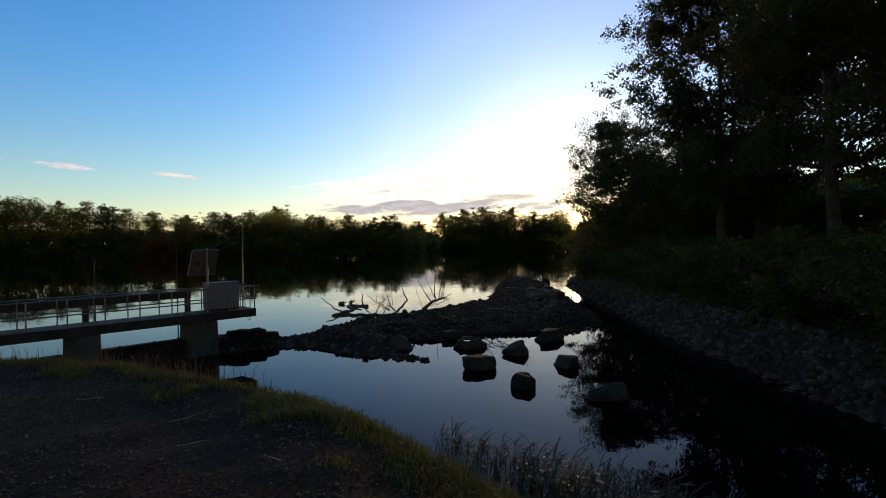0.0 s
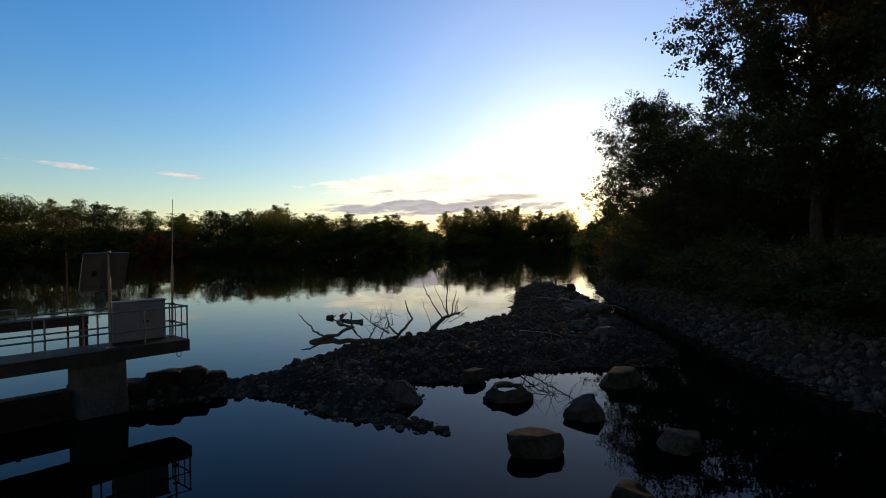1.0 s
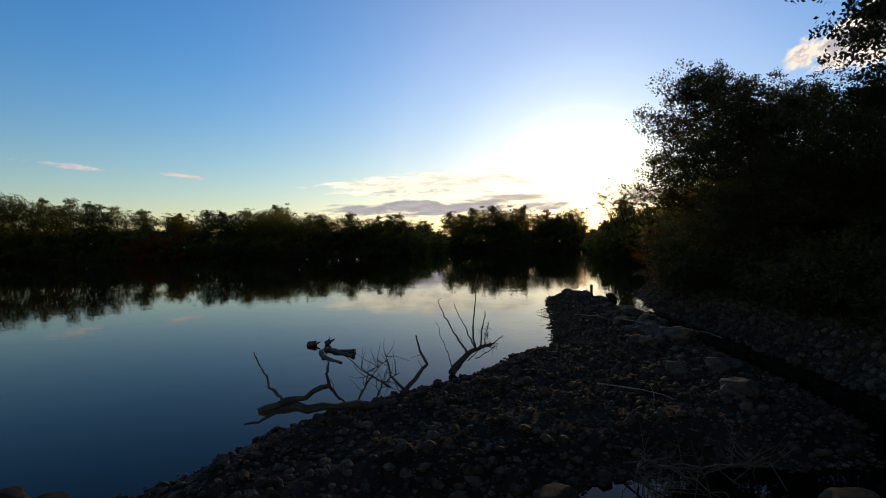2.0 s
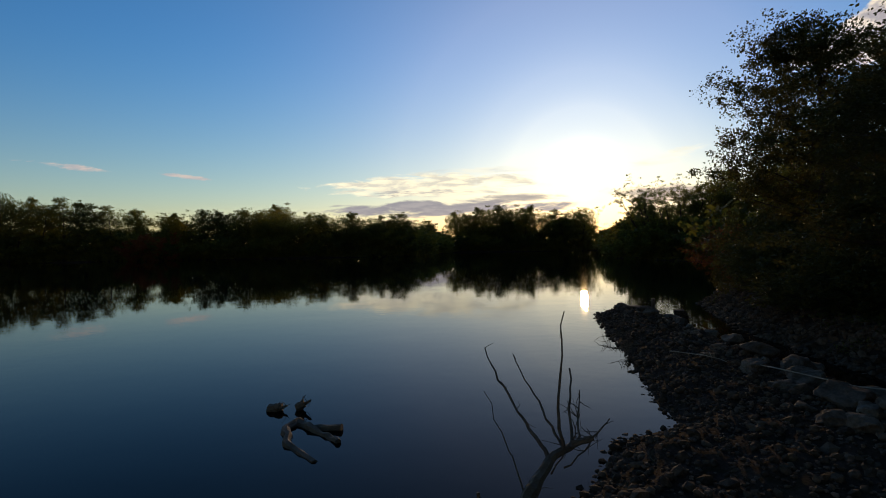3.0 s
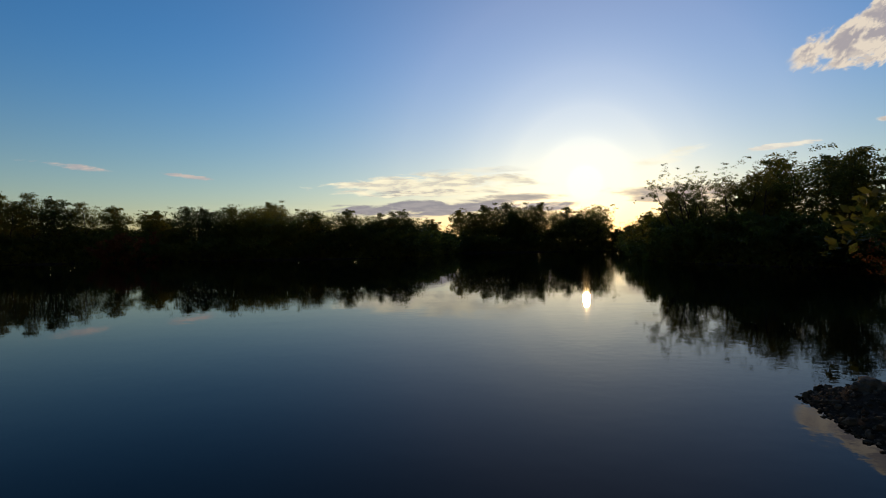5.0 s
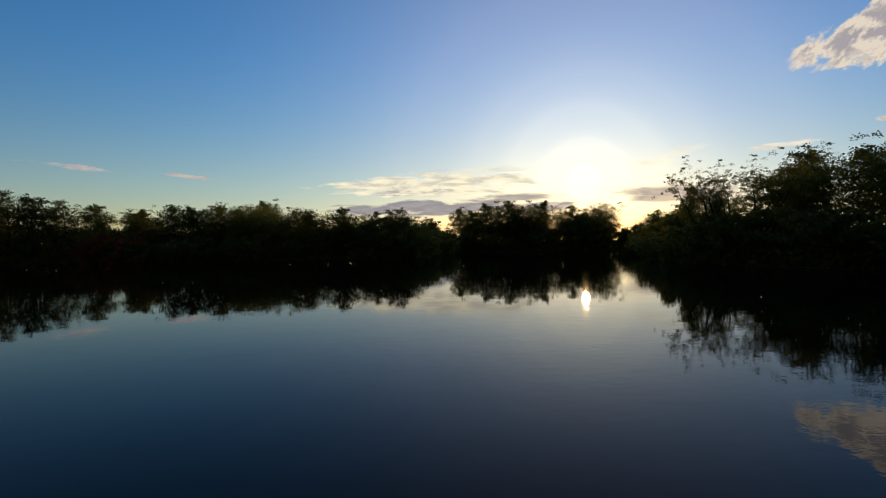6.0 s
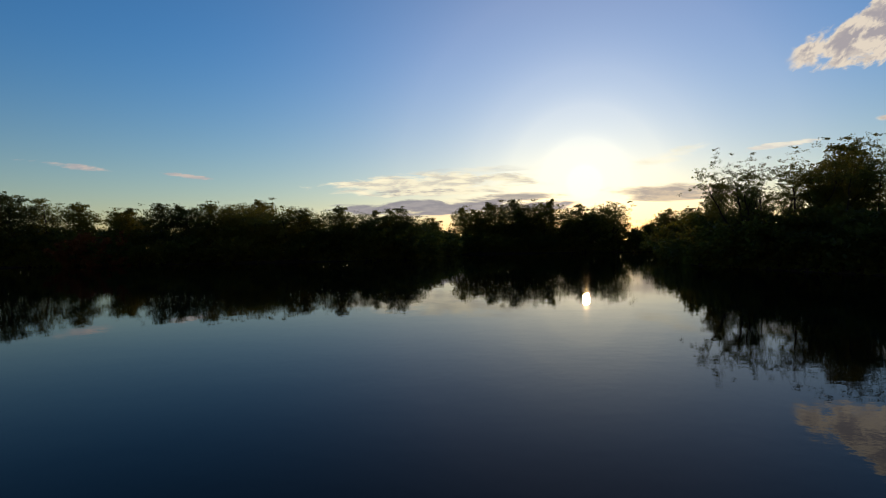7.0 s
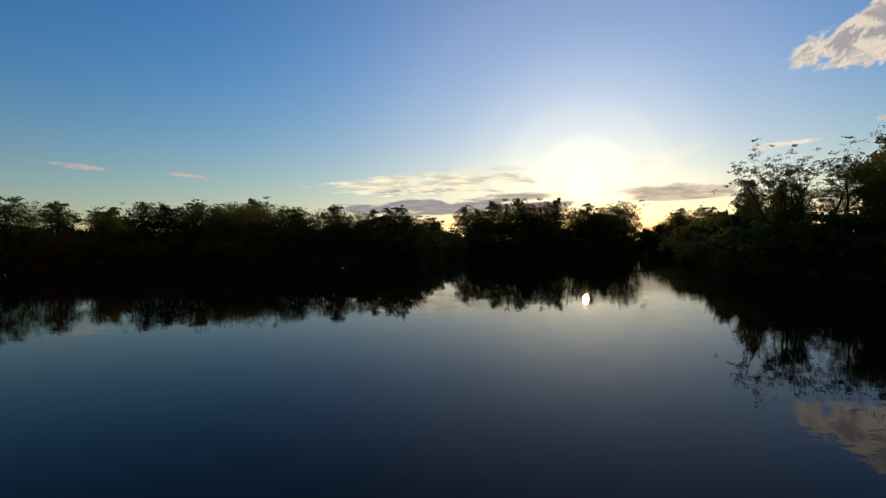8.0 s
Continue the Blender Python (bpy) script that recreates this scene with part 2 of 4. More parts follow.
M_LEAF_RUST = foliage("rust_coloured_leaves", (0.14, 0.05, 0.018), (0.26, 0.1, 0.032), (0.3, 0.11, 0.03), 0.3)
M_GRASS = foliage("green_grass", (0.03, 0.055, 0.012), (0.085, 0.11, 0.028), (0.12, 0.14, 0.03), 0.35)
M_REED = foliage("reed_blades", (0.02, 0.032, 0.01), (0.05, 0.06, 0.022), (0.05, 0.055, 0.02), 0.15)
M_PLUME = foliage("reed_plumes", (0.05, 0.036, 0.026), (0.11, 0.082, 0.06), (0.08, 0.055, 0.04), 0.2)


def water_material():
    m = bpy.data.materials.new("lake_water")
    m.use_nodes = True
    nt = m.node_tree
    bsdf = nt.nodes["Principled BSDF"]
    pos = nt.nodes.new("ShaderNodeTexCoord").outputs["Object"]
    bsdf.inputs["Base Color"].default_value = (0.0015, 0.0022, 0.003, 1)
    bsdf.inputs["Roughness"].default_value = 0.014
    bsdf.inputs["IOR"].default_value = 1.14
    wind = ramp(nt, noise_tex(nt, pos, 0.02, 3.0), 0.35, 0.7)
    fine = noise_tex(nt, pos, 1.6, 3.0, 0.5)
    swell = noise_tex(nt, pos, 0.35, 2.0, 0.5)
    h = calc(nt, "ADD", calc(nt, "MULTIPLY", calc(nt, "MULTIPLY", fine, 0.55), calc(nt, "ADD", wind, 0.35)), calc(nt, "ADD", calc(nt, "MULTIPLY", swell, 0.7), calc(nt, "MULTIPLY", noise_tex(nt, pos, 0.11, 2.0, 0.5), 1.6)))
    # short crests running east and west, where the breeze reaches the water off the east bank
    spread = nt.nodes.new("ShaderNodeMapping")
    nt.links.new(pos, spread.inputs[0])
    spread.inputs["Scale"].default_value = (0.45, 2.2, 1.0)
    split = nt.nodes.new("ShaderNodeSeparateXYZ")
    nt.links.new(pos, split.inputs[0])
    h = calc(nt, "ADD", h, calc(nt, "MULTIPLY", noise_tex(nt, spread.outputs[0], 1.0, 2.0, 0.5), ramp(nt, split.outputs[0], 0.0, 30.0)))
    b = nt.nodes.new("ShaderNodeBump")
    b.inputs["Strength"].default_value, b.inputs["Distance"].default_value = 1.0, 0.006
    nt.links.new(h, b.inputs["Height"])
    nt.links.new(b.outputs[0], bsdf.inputs["Normal"])
    return m


M_WATER = water_material()

# ---- mesh helpers ----


def obj(name, bm, material, parent=None, smooth=False):
    me = bpy.data.meshes.new(name)
    bm.to_mesh(me)
    bm.free()
    me.materials.append(material)
    if smooth:
        me.shade_smooth()
    ob = new(name, me)
    ob.parent = parent
    return ob


def part(name, bm, material, parent, label=""):
    """One mesh object under a thing or under a part."""
    return tagged(obj(name, bm, material, parent), label)


def raw(name, verts, faces, material, parent=None, smooth=False):
    """One mesh object out of computed vertices and faces."""
    me = bpy.data.meshes.new(name)
    me.from_pydata([tuple(p) for p in verts], [], [tuple(f) for f in faces])
    me.materials.append(material)
    if smooth:
        me.shade_smooth()
    ob = new(name, me)
    ob.parent = parent
    return ob


def box(bm, lo, hi, bevel=0.0):
    c = [(a + b) / 2 for a, b in zip(lo, hi)]
    s = [b - a for a, b in zip(lo, hi)]
    r = bmesh.ops.create_cube(bm, size=1.0, matrix=Matrix.Translation(c) @ Matrix.Diagonal((*s, 1)))
    if bevel:
        edges = {e for v in r["verts"] for e in v.link_edges}
        bmesh.ops.bevel(bm, geom=list(edges), offset=bevel, segments=1, affect="EDGES")
    return bm


def pipe(bm, a, b, r, sides=8, r2=None):
    """A round bar from a to b."""
    a, b = Vector(a), Vector(b)
    d = b - a
    m = Matrix.Translation((a + b) / 2) @ d.to_track_quat("Z", "Y").to_matrix().to_4x4()
    bmesh.ops.create_cone(bm, cap_ends=True, segments=sides, radius1=r, radius2=r if r2 is None else r2, depth=d.length, matrix=m)
    return bm


def smooth01(t):
    t = np.clip(t, 0, 1)
    return t * t * (3 - 2 * t)


def shore_distance(x, y, poly):
    """Signed distance to a closed outline: above zero inside it."""
    best = np.full(x.shape, 1e9)
    inside = np.zeros(x.shape, bool)
    for (ax, ay), (bx, by) in zip(poly, poly[1:] + poly[:1]):
        ex, ey = bx - ax, by - ay
        k = np.clip(((x - ax) * ex + (y - ay) * ey) / (ex * ex + ey * ey), 0, 1)
        best = np.minimum(best, np.hypot(x - ax - k * ex, y - ay - k * ey))
        cross = (ay > y) != (by > y)
        inside ^= cross & (x < (bx - ax) * (y - ay) / (by - ay + 1e-12) + ax)
    return np.where(inside, best, -best)


def ripple(x, y, s, seed=0.0):
    """Cheap smooth unevenness, about -1 to 1."""
    return (np.sin(x * s + seed) * np.cos(y * s * 1.13 + seed * 2.1) + np.sin(x * s * 2.3 + y * s * 1.7 + seed * 3.3) * 0.6
            + np.cos(y * s * 3.9 - x * s * 2.9 + seed) * 0.35) / 1.6


# ---- plan of the shores ----
LAKE = [(8, -80), (7, -5), (5.6, 5), (3.9, 7.5), (1.8, 9.6), (-0.5, 11.1), (-2.5, 12.5), (-4.4, 13.7), (-7.2, 15.6), (-12, 16.7), (-18, 16.5), (-30, 13),
        (-70, 8), (-180, 25), (-260, 110), (-240, 190), (-190, 240), (-120, 252), (-60, 256), (-17, 258), (-8, 300), (0, 334), (50, 330), (82, 322),
        (94, 322), (88, 296), (64, 250), (49, 205), (45, 190), (46, 174), (50, 160), (53, 149), (62, 137), (58, 118), (42, 98), (28, 85), (20, 77),
        (16.5, 71), (14.4, 64), (13, 58), (12.3, 51), (12, 43), (11.4, 36), (11, 28), (10.9, 20), (11.2, -80)]
SPIT = [(-10.9, 25.6), (-9.8, 26.9), (-8.6, 27.6), (-7.4, 28.6), (-6.7, 30.4), (-6.2, 32.0), (-4.4, 34.2), (-1.6, 37), (0, 38.9), (1.2, 41.4), (3.2, 42.5), (3.4, 44.8),
        (3.9, 47.5), (5.0, 53.5), (5.65, 58), (6.3, 62.5), (6.9, 65.6), (8.3, 66.8), (10.8, 66.4), (11.0, 61), (10.3, 55), (10.4, 48), (9.9, 42), (9.6, 36), (9.0, 32),
        (7.4, 29.4), (5.2, 29.2), (3.8, 29.3), (2.4, 28.9), (1.1, 28.5), (0.2, 27), (-1, 27.6), (-2.3, 27.4), (-1.5, 25.8), (-1.5, 24.7), (-2.5, 24.3), (-2.2, 23.7), (-1.2, 23.3), (-0.6, 22.2), (-2.3, 22.9),
        (-3.9, 23.7), (-5.4, 25.0), (-6.8, 26.0), (-8, 25.9), (-9.2, 24.9), (-10.3, 24.6)]


def height(x, y):
    """The ground's height over the water, from the plan of the shores."""
    x, y = np.asarray(x, float), np.asarray(y, float)
    lake = shore_distance(x, y, LAKE)
    spit = shore_distance(x, y, SPIT)
    far = np.clip((-lake - 4) * 0.02, 0, 2.0)
    near = (x < 8) & (y < 40)
    bank = np.where(near, 1.85 - 1.0 * smooth01((x + 2.5) / 4.5), 1.42) * smooth01(-lake / np.where(near, 2.1, 2.3) + 0.05) + far + 0.05 * ripple(x, y, 0.9) * smooth01(-lake)
    bed = -np.minimum(1.6, 0.5 * np.maximum(lake, 0) ** 0.9)
    bed = np.where(spit > -3.2, np.maximum(bed, -0.45 * -spit), bed)
    ridge = 0.5 * smooth01(spit / 1.7) + (0.1 * ripple(x, y, 1.5, 2.0) + 0.05 * ripple(x, y, 4.0, 1.0)) * smooth01(spit * 1.2)
    return np.where(lake <= 0, bank, np.where(spit > 0, ridge + 0.01, np.minimum(bed, -0.02)))


def inside_spots(rg, count, x0, x1, y0, y1, test):
    out = []
    while len(out) < count:
        xs, ys = rg.uniform(x0, x1, 4000), rg.uniform(y0, y1, 4000)
        ok = test(xs, ys)
        out += list(zip(xs[ok], ys[ok]))
    return out[:count]


def graded(lo, hi, step, reach):
    """Even steps between lo and hi, then ever wider ones out to the reach."""
    core = list(np.arange(lo, hi + step / 2, step))
    out, gap, p = [], step, hi
    while p < reach:
        gap *= 1.05
        p += gap
        out.append(p)
    back = [lo - (q - hi) for q in out]
    return np.array(back[::-1] + core + out)


gx, gy = graded(-20, 24, 0.3, 4200), graded(3, 72, 0.3, 4200)
GX, GY = np.meshgrid(gx, gy)
GZ = height(GX, GY)
nx, ny = len(gx), len(gy)
idx = np.arange(nx * ny).reshape(ny, nx)
quads = np.stack([idx[:-1, :-1], idx[:-1, 1:], idx[1:, 1:], idx[1:, :-1]], -1).reshape(-1, 4)
ground = raw("ground", np.stack([GX, GY, GZ], -1).reshape(-1, 3).tolist(), quads.tolist(), M_GROUND, smooth=True)
tagged(ground, "brown gravelly earth bank and stony shore round the lake", "ground", kind="structure")

bm = bmesh.new()
bmesh.ops.create_grid(bm, x_segments=1, y_segments=1, size=4000)
water = obj("water", bm, M_WATER)
tagged(water, "calm dark lake water mirroring the evening sky", "water", kind="structure")

# ---- trees ----


def prisms(segments, sides):
    """Tapered bars for a list of (start, end, radius, radius)."""
    a = np.array([s[0] for s in segments], float)
    b = np.array([s[1] for s in segments], float)
    ra = np.array([s[2] for s in segments])[:, None]
    rb = np.array([s[3] for s in segments])[:, None]
    d = b - a
    d /= np.linalg.norm(d, axis=1)[:, None] + 1e-9
    side = np.where(np.abs(d[:, 2:3]) > 0.9, [[1.0, 0, 0]], [[0, 0, 1.0]])
    e = np.cross(d, side)
    e /= np.linalg.norm(e, axis=1)[:, None] + 1e-9
    f = np.cross(d, e)
    rings = []
    for base, r in ((a, ra), (b, rb)):
        for i in range(sides):
            w = 2 * math.pi * i / sides
            rings.append(base + (e * math.cos(w) + f * math.sin(w)) * r)
    verts = np.stack(rings, 1).reshape(-1, 3)
    n = len(segments)
    o = (np.arange(n) * 2 * sides)[:, None]
    faces = np.concatenate([o + np.array([[i, (i + 1) % sides, sides + (i + 1) % sides, sides + i]]) for i in range(sides)])
    return verts, faces


def leaf_cards(centres, size, rng, narrow=0.6, facing=None):
    """Small leaf-shaped faces, one at each centre, turned by chance or roughly towards facing."""
    n = len(centres)
    a = rng.normal(size=(n, 3))
    if facing is not None:
        a = np.cross(a, facing + rng.normal(size=(n, 3)) * 0.45)
    a /= np.linalg.norm(a, axis=1)[:, None]
    b = np.cross(a, rng.normal(size=(n, 3)) if facing is None else facing)
    b /= np.linalg.norm(b, axis=1)[:, None]
    s = size * rng.uniform(0.6, 1.35, (n, 1))
    verts = np.stack([centres - a * s, centres + b * s * narrow, centres + a * s, centres - b * s * narrow], 1).reshape(-1, 3)
    return verts, np.arange(n * 4).reshape(-1, 4)


def grow(rng, h, spread, base, stems=1, lift=0.35, bushy=3, profile="round", limbs=14):
    """A branching skeleton: bars of wood and the points that carry leaves."""
    bars, tips = [], []

    def shape(k):
        if profile == "cone":
            return max(0.18, 1.05 - 0.85 * k)
        if profile == "vase":
            return 0.35 + 0.75 * k
        return max(0.25, math.sin(math.pi * min(1, 0.18 + 0.76 * k)) ** 0.7)

    def limb(p, d, length, r, level):
        steps = 4 if level < 2 else 3
        for i in range(steps):
            d = d + rng.normal(size=3) * 0.16 + np.array([0, 0, lift * 0.16])
            d /= np.linalg.norm(d)
            q = p + d * length / steps
            r2 = r * 0.72
            bars.append((p, q, r, r2))
            if level >= bushy - 1 or i >= 1:
                tips.append((q, level))
            if level < bushy and i >= (0 if level else 1):
                for _ in range(2 if level < 2 else 1 + (rng.random() < 0.5)):
                    k = d + rng.normal(size=3) * 0.75
                    k /= np.linalg.norm(k)
                    limb(q, k, length * rng.uniform(0.38, 0.62), r2 * 0.55, level + 1)
            p, r = q, r2

    for s in range(stems):
        lean = rng.normal(size=3) * (0.05 if stems == 1 else 0.3)
        lean[2] = 1.0
        lean /= np.linalg.norm(lean)
        p, r = np.array([0, 0, -0.4]) + np.array([*rng.normal(size=2) * (0.0 if stems == 1 else 0.25), 0]), h * 0.017 + 0.03
        top = h * rng.uniform(0.82, 0.95) if stems > 1 else h * 0.94
        n = 9
        for i in range(n):
            d = lean + rng.normal(size=3) * 0.06
            d /= np.linalg.norm(d)
            q = p + d * (top + 0.4) / n
            bars.append((p, q, r, r * 0.84))
            k = q[2] / h
            if k > base:
                rel = (k - base) / (1 - base)
                for _ in range(max(1, round(limbs / n / stems * 1.6))):
                    w = rng.uniform(0, 2 * math.pi)
                    out = np.array([math.cos(w), math.sin(w), rng.uniform(0.0, 0.7) + lift * rel * 1.4])
                    limb(q, out / np.linalg.norm(out), spread * shape(rel) * rng.uniform(0.75, 1.1), r * 0.5, 1)
            p, r = q, r * 0.84
        tips.append((p, 2))
    return bars, tips


def make_tree(name, seed, h, spread, base, leaves, leaf, cloud_r, leaf_mat, stems=1, lift=0.35, profile="round", limbs=14, bushy=3, dome=0.0, twig=0.006):
    """A tree: tapered trunk with limbs, and a crown of separate leaves."""
    rng = np.random.default_rng(seed)
    bars, tips = grow(rng, h, spread, base, stems, lift, bushy, profile, limbs)
    # squeeze the skeleton to its height
    zmax = max(t[0][2] for t in tips)
    k = h / zmax
    bars = [(a * (1, 1, k), b * (1, 1, k), ra, rb) for a, b, ra, rb in bars]
    pts = np.array([t[0] for t in tips]) * (1, 1, k)
    thing = new(name)
    thick = [b for b in bars if b[2] > 0.045]
    thin = [b for b in bars if twig < b[2] <= 0.045] or thick[:1]
    v1, f1 = prisms(thick, 7)
    v2, f2 = prisms(thin, 3)
    raw("trunk", np.concatenate([v1, v2]), np.concatenate([f1, f2 + len(v1)]).tolist(), M_BARK, thing)
    on_lobes = int(leaves * dome)
    loose = leaves - on_lobes
    clumps = max(60, loose // 22)
    mid = pts[rng.integers(0, len(pts), clumps)] + rng.normal(size=(clumps, 3)) * cloud_r * 0.25
    wide = cloud_r * rng.uniform(0.45, 1.15, clumps)
    pick = rng.integers(0, clumps, loose)
    cen = mid[pick] + np.clip(rng.normal(size=(loose, 3)), -1.6, 1.6) * wide[pick][:, None] * np.array([1, 1, 0.6])
    v3, f3 = leaf_cards(cen, leaf, rng)
    if on_lobes:
        # rounded masses of foliage, big ones within and many small ones on the outside, each a shell of leaves
        n = 56
        way = rng.normal(size=(n, 3))
        way /= np.linalg.norm(way, axis=1)[:, None]
        way[:, 2] = np.where(way[:, 2] < -0.6, -way[:, 2], way[:, 2])
        big = np.arange(n) < 14
        out = np.where(big, rng.uniform(0.25, 0.55, n), rng.uniform(0.68, 0.95, n))[:, None]
        lobe = way * out * (spread * 0.9, spread * 0.9, h * 0.42) + (0, 0, h * 0.53)
        size = np.where(big, rng.uniform(0.38, 0.52, n), rng.uniform(0.13, 0.27, n)) * spread
        share = size ** 2 / (size ** 2).sum()
        pick = rng.choice(n, on_lobes, p=share)
        face = rng.normal(size=(on_lobes, 3))
        face /= np.linalg.norm(face, axis=1)[:, None]
        ragged = 1 + 0.2 * np.sin(face[:, :1] * 5 + pick[:, None]) * np.cos(face[:, 1:2] * 6 + pick[:, None] * 2) + rng.normal(size=(on_lobes, 1)) * 0.12
        v4, f4 = leaf_cards(lobe[pick] + face * size[pick][:, None] * ragged * (1, 1, 0.85), leaf, rng, 0.6, face)
        f3 = np.concatenate([f3, f4 + len(v3)])
        v3 = np.concatenate([v3, v4])
    raw("crown", v3, f3.tolist(), leaf_mat, thing)
    return thing


def place(proto, spots, label, category="tree", group=""):
    """Copies of a tree at (x, y, height scale, width scale, turn)."""
    for i, (x, y, sz, sw, turn) in enumerate(spots):
        m = Matrix.Translation((x, y, float(height(x, y)) - 0.1)) @ Matrix.Rotation(turn, 4, "Z") @ Matrix.Diagonal((sw, sw, sz, 1))
        if i == 0:
            proto.matrix_basis = m
            ob = proto
        else:
            ob = copy_thing(proto, m)
            ob.matrix_basis = m
        tagged(ob, label, category, group)

GREEN_FAR = "full green tree on the wooded far shore of the lake"
# ---- far shore ----
far_round = make_tree("tree", 11, 20, 6.5, 0.04, 12000, 0.2, 0.5, M_LEAF_FAR, limbs=24, dome=0.62, twig=0.03)
far_tall = make_tree("tree", 12, 20, 5.5, 0.06, 11000, 0.2, 0.5, M_LEAF_FAR, lift=0.6, limbs=24, dome=0.52, twig=0.03)
far_loose = make_tree("tree", 13, 20, 6.5, 0.16, 10000, 0.18, 0.45, M_LEAF_FAR, lift=0.5, limbs=22, dome=0.35, twig=0.03)
far_broad = make_tree("tree", 14, 20, 7.5, 0.04, 13000, 0.2, 0.5, M_LEAF_FAR, stems=2, limbs=26, dome=0.62, twig=0.03)
back_tree = make_tree("tree", 18, 20, 7.0, 0.04, 3600, 0.42, 0.9, M_LEAF_FAR, limbs=16, dome=0.6, bushy=2, twig=0.05)
vase_tree = make_tree("tree", 15, 20, 5.4, 0.2, 24000, 0.1, 0.3, M_LEAF_FAR, stems=5, lift=1.1, profile="vase", limbs=34, twig=0.008)
shrub_proto = make_tree("shrub", 16, 6, 3.6, 0.02, 1800, 0.26, 0.5, M_LEAF_FAR, stems=4, limbs=24, bushy=2, twig=0.02)
rust_shrub = make_tree("shrub", 17, 12, 6.5, 0.02, 5200, 0.3, 0.7, M_LEAF_RUST, stems=4, limbs=26, bushy=2, twig=0.02)
WEST_SHORE = [(-198, 250, 29), (-188, 250, 30), (-178, 250, 27.6), (-169, 252, 25), (-160, 252, 26.4), (-151, 252, 24.4), (-148, 264, 23.2), (-137, 264, 21.6),
              (-133, 285, 20.8), (-122, 266, 18.5), (-108, 268, 21.4), (-100, 268, 20.6), (-92, 268, 21.4), (-84, 266, 19.6), (-91, 300, 23.4), (-111, 380, 30.8)]
MID_SHORE = [(-76, 266, 19.6), (-68, 268, 18.6), (-61, 266, 19.4), (-52, 264, 18.2), (-44, 260, 18.6), (-36, 263, 17.4), (-26, 268, 18.2), (-20, 268, 15), (-18, 400, 19.6),
             (0, 345, 23.4), (8, 350, 22.4), (15, 345, 26), (26, 346, 26.8), (33, 350, 25), (40, 345, 26.4), (52, 338, 22.2), (60, 332, 23.2), (68, 332, 24)]
EAST_SHORE = [(91, 338, 15.5), (97, 340, 18.5), (104, 339, 20), (112, 342, 20.5), (67, 209, 16), (76, 186, 24.4),
              (86, 178, 24), (74, 160, 23), (82, 148, 22), (75, 128, 20), (66, 108, 18), (50, 92, 17), (36, 84, 16)]
rng = np.random.default_rng(5)
protos = [far_round, far_tall, far_broad, far_round, far_loose]
spots = {id(p): [] for p in protos}
for i, (x, y, h) in enumerate(WEST_SHORE + MID_SHORE + EAST_SHORE):
    p = protos[(i * 7 + i // 3) % 5]
    spots[id(p)].append((x, y, (h * 0.96) / 20, rng.uniform(1.2, 1.5) * (h / 20) ** 0.5, rng.uniform(0, 6.28)))
# a second row behind, that closes the wood
behind = []
for x in np.arange(-270, 86, 7.0):
    if -18 < x < 4:
        continue
    y = 285 if x < -20 else 365
    behind.append((x + rng.uniform(-3, 3), y + rng.uniform(-6, 8), rng.uniform(0.56, 0.8) * (1.0 if x < -20 else 1.15), rng.uniform(1.1, 1.5), rng.uniform(0, 6.28)))
spots[id(far_tall)].append((55.5, 199, 0.87, 0.72, 1.0))
for p in (far_round, far_tall, far_loose, far_broad):
    place(p, spots[id(p)], GREEN_FAR, "tree", "trees of the far shore")
place(back_tree, behind, GREEN_FAR, "tree", "trees of the far shore")
place(vase_tree, [(51.6, 177, 1.06, 1.1, 0.4), (58, 174, 1.04, 1.3, 2.0), (58, 164, 1.04, 1.2, 4.0), (66, 180, 1.15, 1.4, 3.0), (62, 188, 1.05, 1.3, 1.0), (67, 166, 1.12, 1.3, 5.0)],
      "bare-limbed vase-shaped tree with thin foliage at the lake shore", "tree", "trees of the far shore")
shrubs = []
for (ax, ay), (bx, by) in zip(LAKE, LAKE[1:]):
    if min(ay, by) < 84 and ax > 0 or max(ay, by) < 60:
        continue
    n = int(math.hypot(bx - ax, by - ay) / 5.2) + 1
    for i in range(n):
        k = (i + rng.uniform(0, 0.8)) / n
        cx, cy = ax + (bx - ax) * k, ay + (by - ay) * k
        ex, ey = (by - ay), -(bx - ax)
        q = math.hypot(ex, ey)
        # the land lies on the outer side of the outline
        side = 1 if shore_distance(np.array([cx + ex / q]), np.array([cy + ey / q]), LAKE)[0] < 0 else -1
        off = rng.uniform(0.3, 6.0)
        shrubs.append((cx + side * ex / q * off, cy + side * ey / q * off, rng.uniform(0.9, 1.3) + off * 0.14, rng.uniform(1.4, 2.0), rng.uniform(0, 6.28)))
place(shrub_proto, shrubs, "dense green shrub at the water's edge", "shrub", "shrubs of the far shore")
# the low growth under the far trees, down to the water
rg = np.random.default_rng(19)
cen = []
for (ax, ay), (bx, by) in zip(LAKE, LAKE[1:]):
    if max(ay, by) < 60 or (ax > 0 and max(ay, by) < 90):
        continue
    n = int(math.hypot(bx - ax, by - ay) * 75)
    k = rg.uniform(0, 1, n)
    off = rg.uniform(0.0, 1.0, n) ** 2.4 * 24
    q = math.hypot(bx - ax, by - ay)
    ex, ey = (by - ay) / q, -(bx - ax) / q
    side = 1 if shore_distance(np.array([(ax + bx) / 2 + ex]), np.array([(ay + by) / 2 + ey]), LAKE)[0] < 0 else -1
    px, py = ax + (bx - ax) * k + side * ex * off, ay + (by - ay) * k + side * ey * off
    top = 2.6 + off * 0.16 + 1.4 * ripple(px, py, 0.23)
    cen.append(np.stack([px, py, height(px, py) + rg.uniform(0, 1, n) * np.maximum(top, 1.0)], 1))
